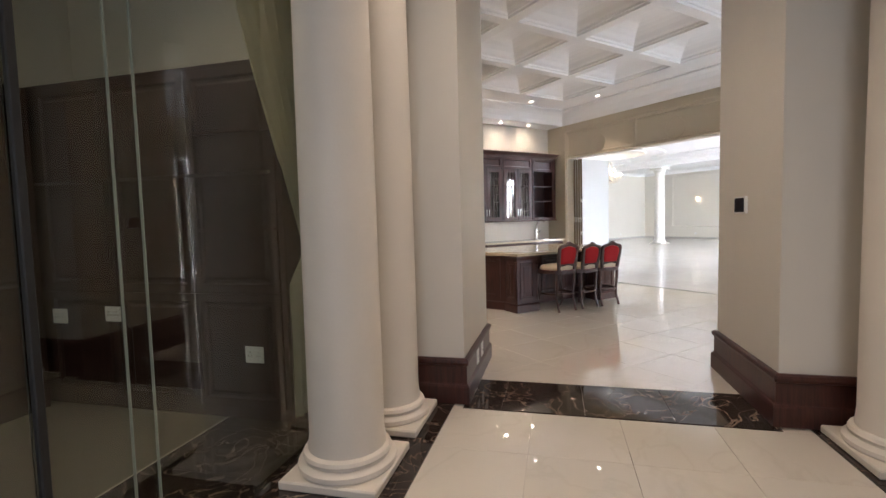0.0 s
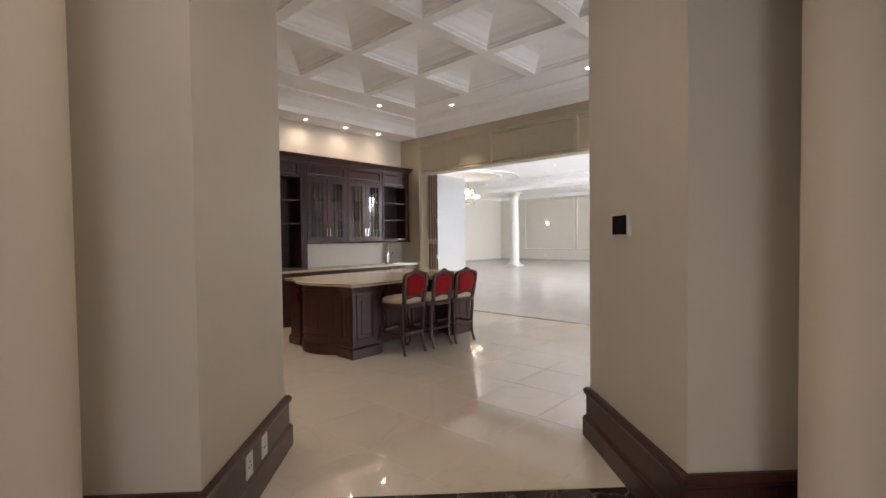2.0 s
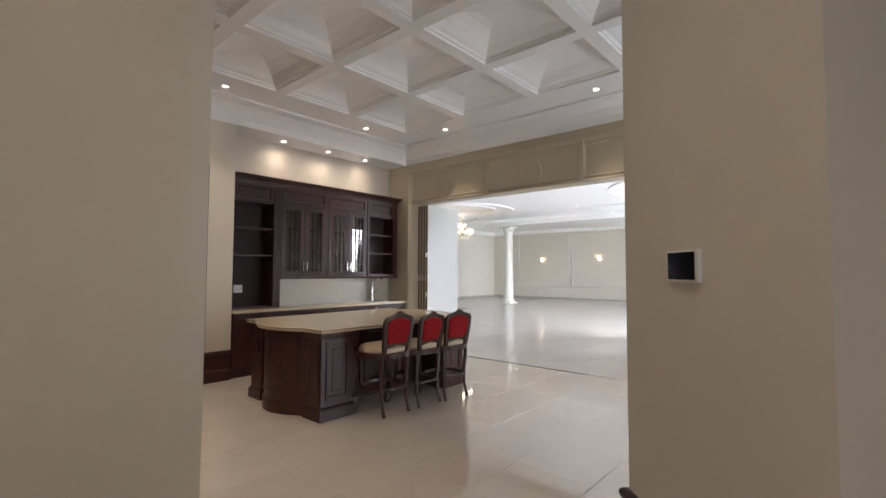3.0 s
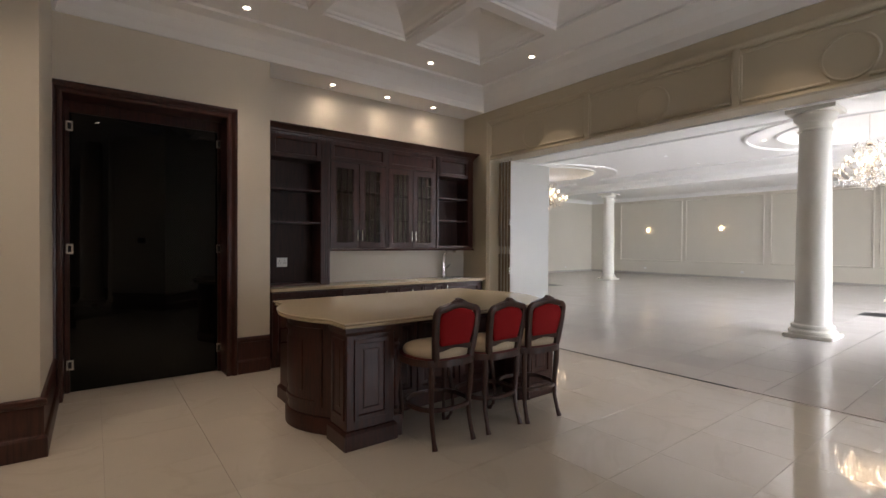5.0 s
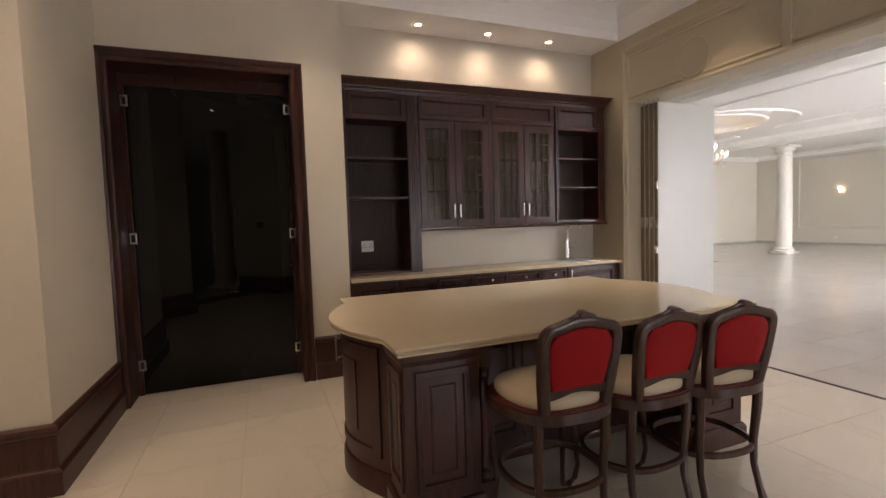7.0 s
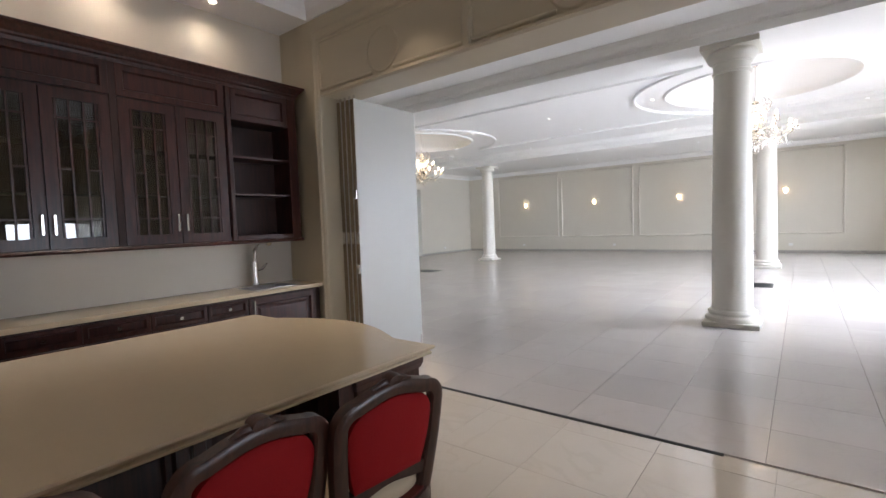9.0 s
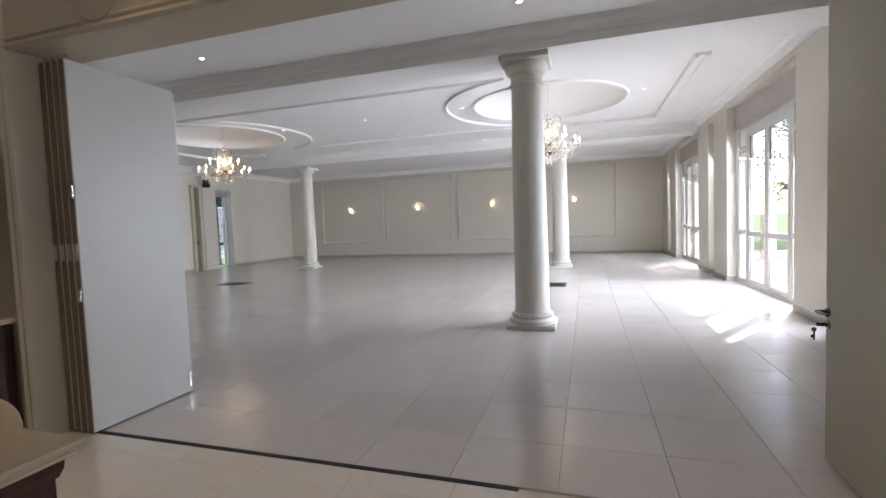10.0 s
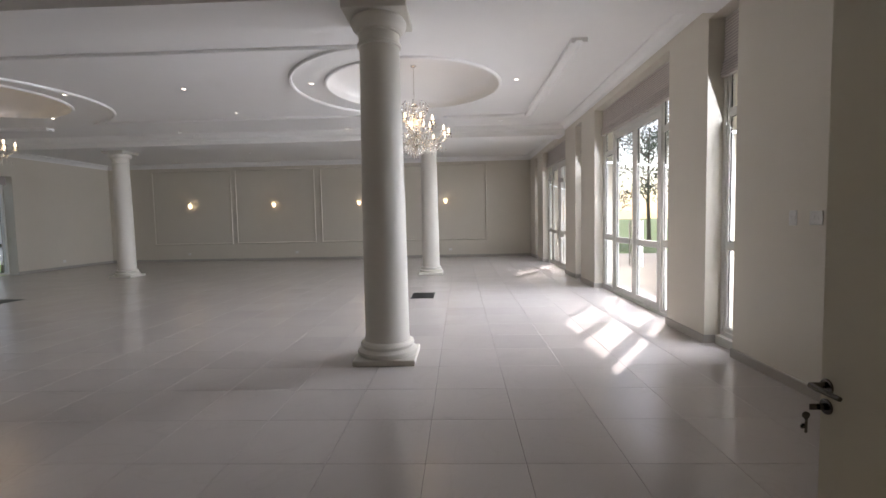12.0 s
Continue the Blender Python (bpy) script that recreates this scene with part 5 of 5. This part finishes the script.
# ---- dark room behind the glass beside the entry ----
gl = thing("glass_partition", "frameless glass partition beside the entry columns", "glass partition")
for u0, u1 in ((-1.9, 0.814), (0.846, 3.26)):
    boxpart("pane", (u0, 1.525, 0.02, u1, 1.537, 3.74), TINTED, gl, w=0, m=DIAG).visible_shadow = False
boxpart("post", (0.815, 1.51, 0.0, 0.845, 1.55, 3.74), BLACK_MATT, gl, w=0.004, m=DIAG)
for u in (1.13, 1.235):
    boxpart("joint", (u - 0.0015, 1.512, 0.02, u + 0.0015, 1.524, 3.74), JOINT, gl, w=0, m=DIAG)
# Darker grey-brown slab laid over the tiles of this room.
wall("floor_dark_room", rect(-1.9, 2.41, 3.2, 4.3), -0.011, 0.002, DARK_FLOOR, DIAG)
wall("wall_dark_room", rect(-2.0, 4.3, 3.27, 4.5), 0, 3.75, CREAM, DIAG)
wall("wall_dark_room_2", rect(3.20, 1.56, 3.268, 4.3), 0, 3.75, CREAM, DIAG)
wall("wall_dark_room_3", rect(-2.0, 1.54, -1.9, 4.3), 0, 3.75, CREAM, DIAG)
wn_ = thing("tall_cabinet", "tall black-brown cabinets with a steel rail in a dark room", "cabinet", place=tuple(DIAG @ Vector((0, 0, 0))), turn=45)
for k in range(4):
    a = -0.9 + k * 0.86
    front("door", wn_, a, 0.95, a + 0.85, 2.50, 4.00, WOOD_IN)
boxpart("carcass", (-0.9, 4.025, 0.0, 2.6, 4.29, 2.55), WOOD_IN, wn_, w=0)
for k in range(3):
    m = pose(2.66, 4.05 - 0.72 * k, 0, 0, 0, -90)
    front("door", wn_, 0, 0.95, 0.715, 2.56, 0, WOOD_IN, m=m)
    front("door", wn_, 0, 0.10, 0.715, 0.94, 0, WOOD_IN, m=m)
boxpart("carcass", (2.685, 1.86, 0.0, 3.19, 4.29, 2.60), WOOD_IN, wn_, w=0)
boxpart("rail", (2.59, 1.90, 1.79, 2.615, 4.0, 1.815), CHROME, wn_, w=0)
for z in (2.1, 1.4):
    boxpart("shelf_edge", (2.64, 1.9, z, 2.659, 2.55, z + 0.02), WOOD, wn_, w=0)
for w_, z in ((3.92, 0.74), (3.38, 0.77), (2.12, 0.50)):
    plate("socket_outlet", "white double socket in the dark room behind the glass", DIAG @ pose(2.655, w_, z, 0, 0, -90), 0.15, 0.12)
cu = thing("curtain", "heavy green-grey curtain gathered to one side behind the glass", "curtain")
bm = bmesh.new()
rows_ = []
for i in range(16):
    z = 3.7 - i * 3.68 / 15
    f = min(1.0, (3.7 - z) / 2.4)
    left = 1.98 + 0.36 * (3.7 - z) if z > 2.4 else (2.45 + 0.42 * (2.4 - z) if z > 1.2 else 2.72)
    right = 3.12
    ring = []
    for k in range(50):
        s = k / 49
        amp = 0.05 * (1 - 0.4 * f)
        ring.append(bm.verts.new(DIAG @ Vector((left + (right - left) * s, 1.84 + amp * math.sin(s * 42 + 0.6 * math.sin(3 * z)), z))))
    rows_.append(ring)
for a, b in zip(rows_, rows_[1:]):
    for k in range(49):
        bm.faces.new((a[k], a[k + 1], b[k + 1], b[k]))
bmesh.ops.solidify(bm, geom=bm.faces[:], thickness=0.006)
part("drape", bm, CURTAIN, cu, smooth=True)

# ---- added lamps of the entry and the dark room ----
# The entry ceiling is unseen; these downlights are added to light walls and columns.
ADDED_ENTRY_SPOTS = [(0.4, 0.0), (1.75, 0.0), (2.55, 0.55), (2.7, -0.4), (-1.2, 0.0), (0.4, -1.4), (-1.2, -1.6), (3.9, -0.4)]
for u, w_ in ADDED_ENTRY_SPOTS:
    p = DIAG @ Vector((u, w_, 3.748))
    copy_thing(dl, pose(p.x, p.y, p.z))
    spot("downlight_lamp", (p.x, p.y, p.z - 0.012), SPOT_ENTRY, angle=125)
# Two unseen downlights added to brighten the curtain and the dark room.
for u, w_ in ((1.0, 3.0), (2.1, 2.5)):
    p = DIAG @ Vector((u, w_, 3.748))
    copy_thing(dl, pose(p.x, p.y, p.z))
    spot("downlight_lamp", (p.x, p.y, p.z - 0.012), 5, angle=150)

# ---- outside ----
wall("ground", rect(-300, -300, 300, 300), -0.5, -0.42, GRASS)
wall("terrace_paving", rect(8.0, -1.9, 27, 0.38), -0.4, -0.06, PAVING)
tree_rng = random.Random(5)


def tree(x, y, h, r, label, leaves=2600, leaf_mat=None):
    t = thing("tree", label, "tree", place=(x, y, -0.42))
    bm = bmesh.new()
    tube(bm, [(0, 0, 0), (0.1, 0.05, h * 0.3), (-0.05, 0.1, h * 0.6), (0.05, 0, h * 0.9)], [0.16, 0.12, 0.08, 0.03], 8)
    for k in range(9):
        a = k * 2.4
        z = h * (0.3 + 0.06 * k)
        tube(bm, [(0, 0.05, z), (r * 0.5 * math.cos(a), r * 0.5 * math.sin(a), z + h * 0.12), (r * 0.85 * math.cos(a), r * 0.85 * math.sin(a), z + h * 0.16)], [0.06, 0.035, 0.012], 6)
    part("trunk", bm, BARK, t, "brown branching trunk")
    vs, fs = [], []
    clumps = [(tree_rng.gauss(0, r * 0.45), tree_rng.gauss(0, r * 0.45), h * tree_rng.uniform(0.32, 1.02), tree_rng.uniform(0.25, 0.6)) for _ in range(46)]
    for k in range(leaves):
        c = clumps[k % len(clumps)]
        p = Vector((c[0] + tree_rng.gauss(0, c[3]), c[1] + tree_rng.gauss(0, c[3]), c[2] + tree_rng.gauss(0, c[3] * 0.7)))
        q = Euler([tree_rng.uniform(0, 6.3) for _ in range(3)]).to_matrix()
        s = tree_rng.uniform(0.07, 0.15)
        i = len(vs)
        vs += [p + q @ Vector(v) * s for v in ((-1, 0, 0), (0, -0.45, 0.1), (1, 0, 0), (0, 0.45, 0.1))]
        fs.append((i, i + 1, i + 2, i + 3))
    me = bpy.data.meshes.new("crown")
    me.from_pydata(vs, [], fs)
    me.materials.append(leaf_mat or FOLIAGE)
    cr = new("crown", me)
    cr.parent = t
    tagged(cr, "loose leafy crown")
    return t


for i, (x, y, h, r) in enumerate(((20.5, -5.5, 7.0, 2.2), (24.5, -8.0, 8.5, 3.0), (30.0, -9.0, 9.0, 3.2), (36.0, -14.0, 10.0, 3.5), (41.0, -10.0, 9.0, 3.4), (28.0, -14.5, 10.0, 3.4), (17.0, -13.0, 8.0, 3.0), (48, -20, 11, 4), (22, 24, 8, 3.2), (26, 23, 9, 3.4), (29, 26, 8, 3), (21.4, 21.3, 5.5, 1.6), (24.2, 21.8, 5.5, 1.8), (20.9, 20.0, 3.8, 1.0), (22.6, 20.2, 3.8, 1.0))):
    tree(x, y, h, r, "leafy garden tree on the lawn outside the windows", 3600)
tree(18.6, -2.6, 2.1, 0.55, "young yellow-green leaved shrub tree beside the terrace", 500, YELLOW_LEAF)


# ---- floors ----
def tile_field(name, mat, m, x0, x1, y0, y1, sx, sy, ox, oy, inside, near, parts=300, gap=0.0016, parent_label="", limit=0):
    """Square tiles with open joints; the nearest are parts of the floor."""
    holder = thing(name, parent_label, "floor")
    holder["kind"] = "structure"
    cells = []
    i0, i1 = math.floor((x0 - ox) / sx), math.ceil((x1 - ox) / sx)
    j0, j1 = math.floor((y0 - oy) / sy), math.ceil((y1 - oy) / sy)
    for i in range(i0, i1):
        for j in range(j0, j1):
            a, b, c, d = max(x0, ox + i * sx), min(x1, ox + (i + 1) * sx), max(y0, oy + j * sy), min(y1, oy + (j + 1) * sy)
            if b - a < 0.02 or d - c < 0.02:
                continue
            ctr = m @ Vector(((a + b) / 2, (c + d) / 2, 0))
            if inside(ctr):
                cells.append(((ctr.xy - Vector(near)).length, a, b, c, d))
    cells.sort()
    shared = {}
    rest = bmesh.new()
    for n, (_, a, b, c, d) in enumerate(cells):
        w, h = round(b - a - 2 * gap, 4), round(d - c - 2 * gap, 4)
        if limit and min((x + y) / math.sqrt(2) for x, y in rect(a, c, b, d)) < limit:
            poly = clipped_tile(a + gap, c + gap, b - gap, d - gap, limit)
            if len(poly) > 2:
                bm = bmesh.new()
                prism(bm, poly, -0.011, 0.0)
                part("tile", bm, mat, holder)
            continue
        if n < parts:
            if (w, h) not in shared:
                bm = bmesh.new()
                prism_tile(bm, -w / 2, -h / 2, w / 2, h / 2)
                me = bpy.data.meshes.new("tile")
                bm.to_mesh(me)
                bm.free()
                me.materials.append(mat)
                shared[(w, h)] = me
            t = new("tile", shared[(w, h)])
            t.matrix_basis = m @ Matrix.Translation(((a + b) / 2, (c + d) / 2, 0))
            t.parent = holder
        else:
            prism_tile(rest, a + gap, c + gap, b - gap, d - gap, m)
    if len(cells) > parts:
        part("far_tiles", rest, mat, holder, "", "stuff")
    else:
        rest.free()
    return holder


def clipped_tile(x0, y0, x1, y1, limit):
    """The part of a tile beyond the diagonal threshold line, as plan points."""
    pts, out = rect(x0, y0, x1, y1), []
    side = lambda p: (p[0] + p[1]) / math.sqrt(2) - limit
    for i, p in enumerate(pts):
        q = pts[(i + 1) % 4]
        a, b = side(p), side(q)
        if a >= 0:
            out.append(p)
        if (a >= 0) != (b >= 0):
            t = a / (a - b)
            out.append((p[0] + (q[0] - p[0]) * t, p[1] + (q[1] - p[1]) * t))
    return out


def prism_tile(bm, x0, y0, x1, y1, m=None):
    e = 0.0012
    m = m or Matrix()
    lo = [bm.verts.new(m @ Vector((x, y, -0.011))) for x, y in rect(x0, y0, x1, y1)]
    mi = [bm.verts.new(m @ Vector((x, y, -e))) for x, y in rect(x0, y0, x1, y1)]
    hi = [bm.verts.new(m @ Vector((x, y, 0))) for x, y in rect(x0 + e, y0 + e, x1 - e, y1 - e)]
    for r, s in ((lo, mi), (mi, hi)):
        for k in range(4):
            bm.faces.new((r[k], r[(k + 1) % 4], s[(k + 1) % 4], s[k]))
    bm.faces.new(hi)


def cut(p):
    """Place in the passage's own axes."""
    return DIAG.inverted() @ p


tile_field("floor_hall", HALL_TILE, Matrix(), 8.17, 25.4, 0.4, 18.2, 0.617, 0.612, 9.32, 3.28, lambda p: True, (11.5, 3.6), 300, 0.0011, "large pale grey floor tiles, lightly polished")
tile_field("floor_kitchen", TILE, Matrix(), 0.0, 8.13, -0.4, 8.1, 0.617, 0.612, 3.63, 3.835, lambda p: cut(p).x > 3.35, (4.5, 4.0), 300, 0.0006, "polished cream marble-look floor tiles", limit=3.814)
tile_field("floor_entry", TILE, DIAG, -2.6, 3.16, -1.63, 0.765, 0.607, 0.602, 3.16, 0.765 - 0.602 * 3, lambda p: True, (1.0, 1.0), 300, 0.0012, "polished cream entry floor tiles")
tile_field("floor_threshold", DARK_MARBLE, DIAG, 3.18, 3.81, -1.46, 0.69, 0.63, 0.61, 3.18, -1.46 + 0.03, lambda p: True, (2, 2), 300, 0.001, "polished dark brown veined marble threshold")
tile_field("floor_border", DARK_MARBLE, DIAG, -2.6, 3.26, 0.77, 2.4, 0.6, 0.82, 3.18, 0.77, lambda p: True, (1, 1.5), 300, 0.001, "dark brown marble border")
tile_field("floor_border", DARK_MARBLE, DIAG, -2.6, 3.26, -2.6, -1.64, 0.6, 0.96, 3.18, -2.6, lambda p: True, (1, 1.5), 300, 0.001, "dark brown marble border")
wall("floor_fill", rect(-4.5, -5.8, 3.16, -2.6), -0.012, 0.0, TILE, DIAG)
wall("floor_fill_2", rect(-4.5, 2.4, 3.16, 5.9), -0.012, 0.0, TILE, DIAG)
boxpart("floor_track", (8.125, 4.1, -0.008, 8.163, 7.5, 0.003), BLACK_MATT, None, w=0, kind="structure")
for a, b, c, d in ((15.78, 12.75, 16.42, 13.5), (15.83, 4.18, 16.5, 4.62)):
    boxpart("floor_recess", (a, b, 0.001, c, d, 0.004), BLACK_MATT, None, w=0, kind="structure")
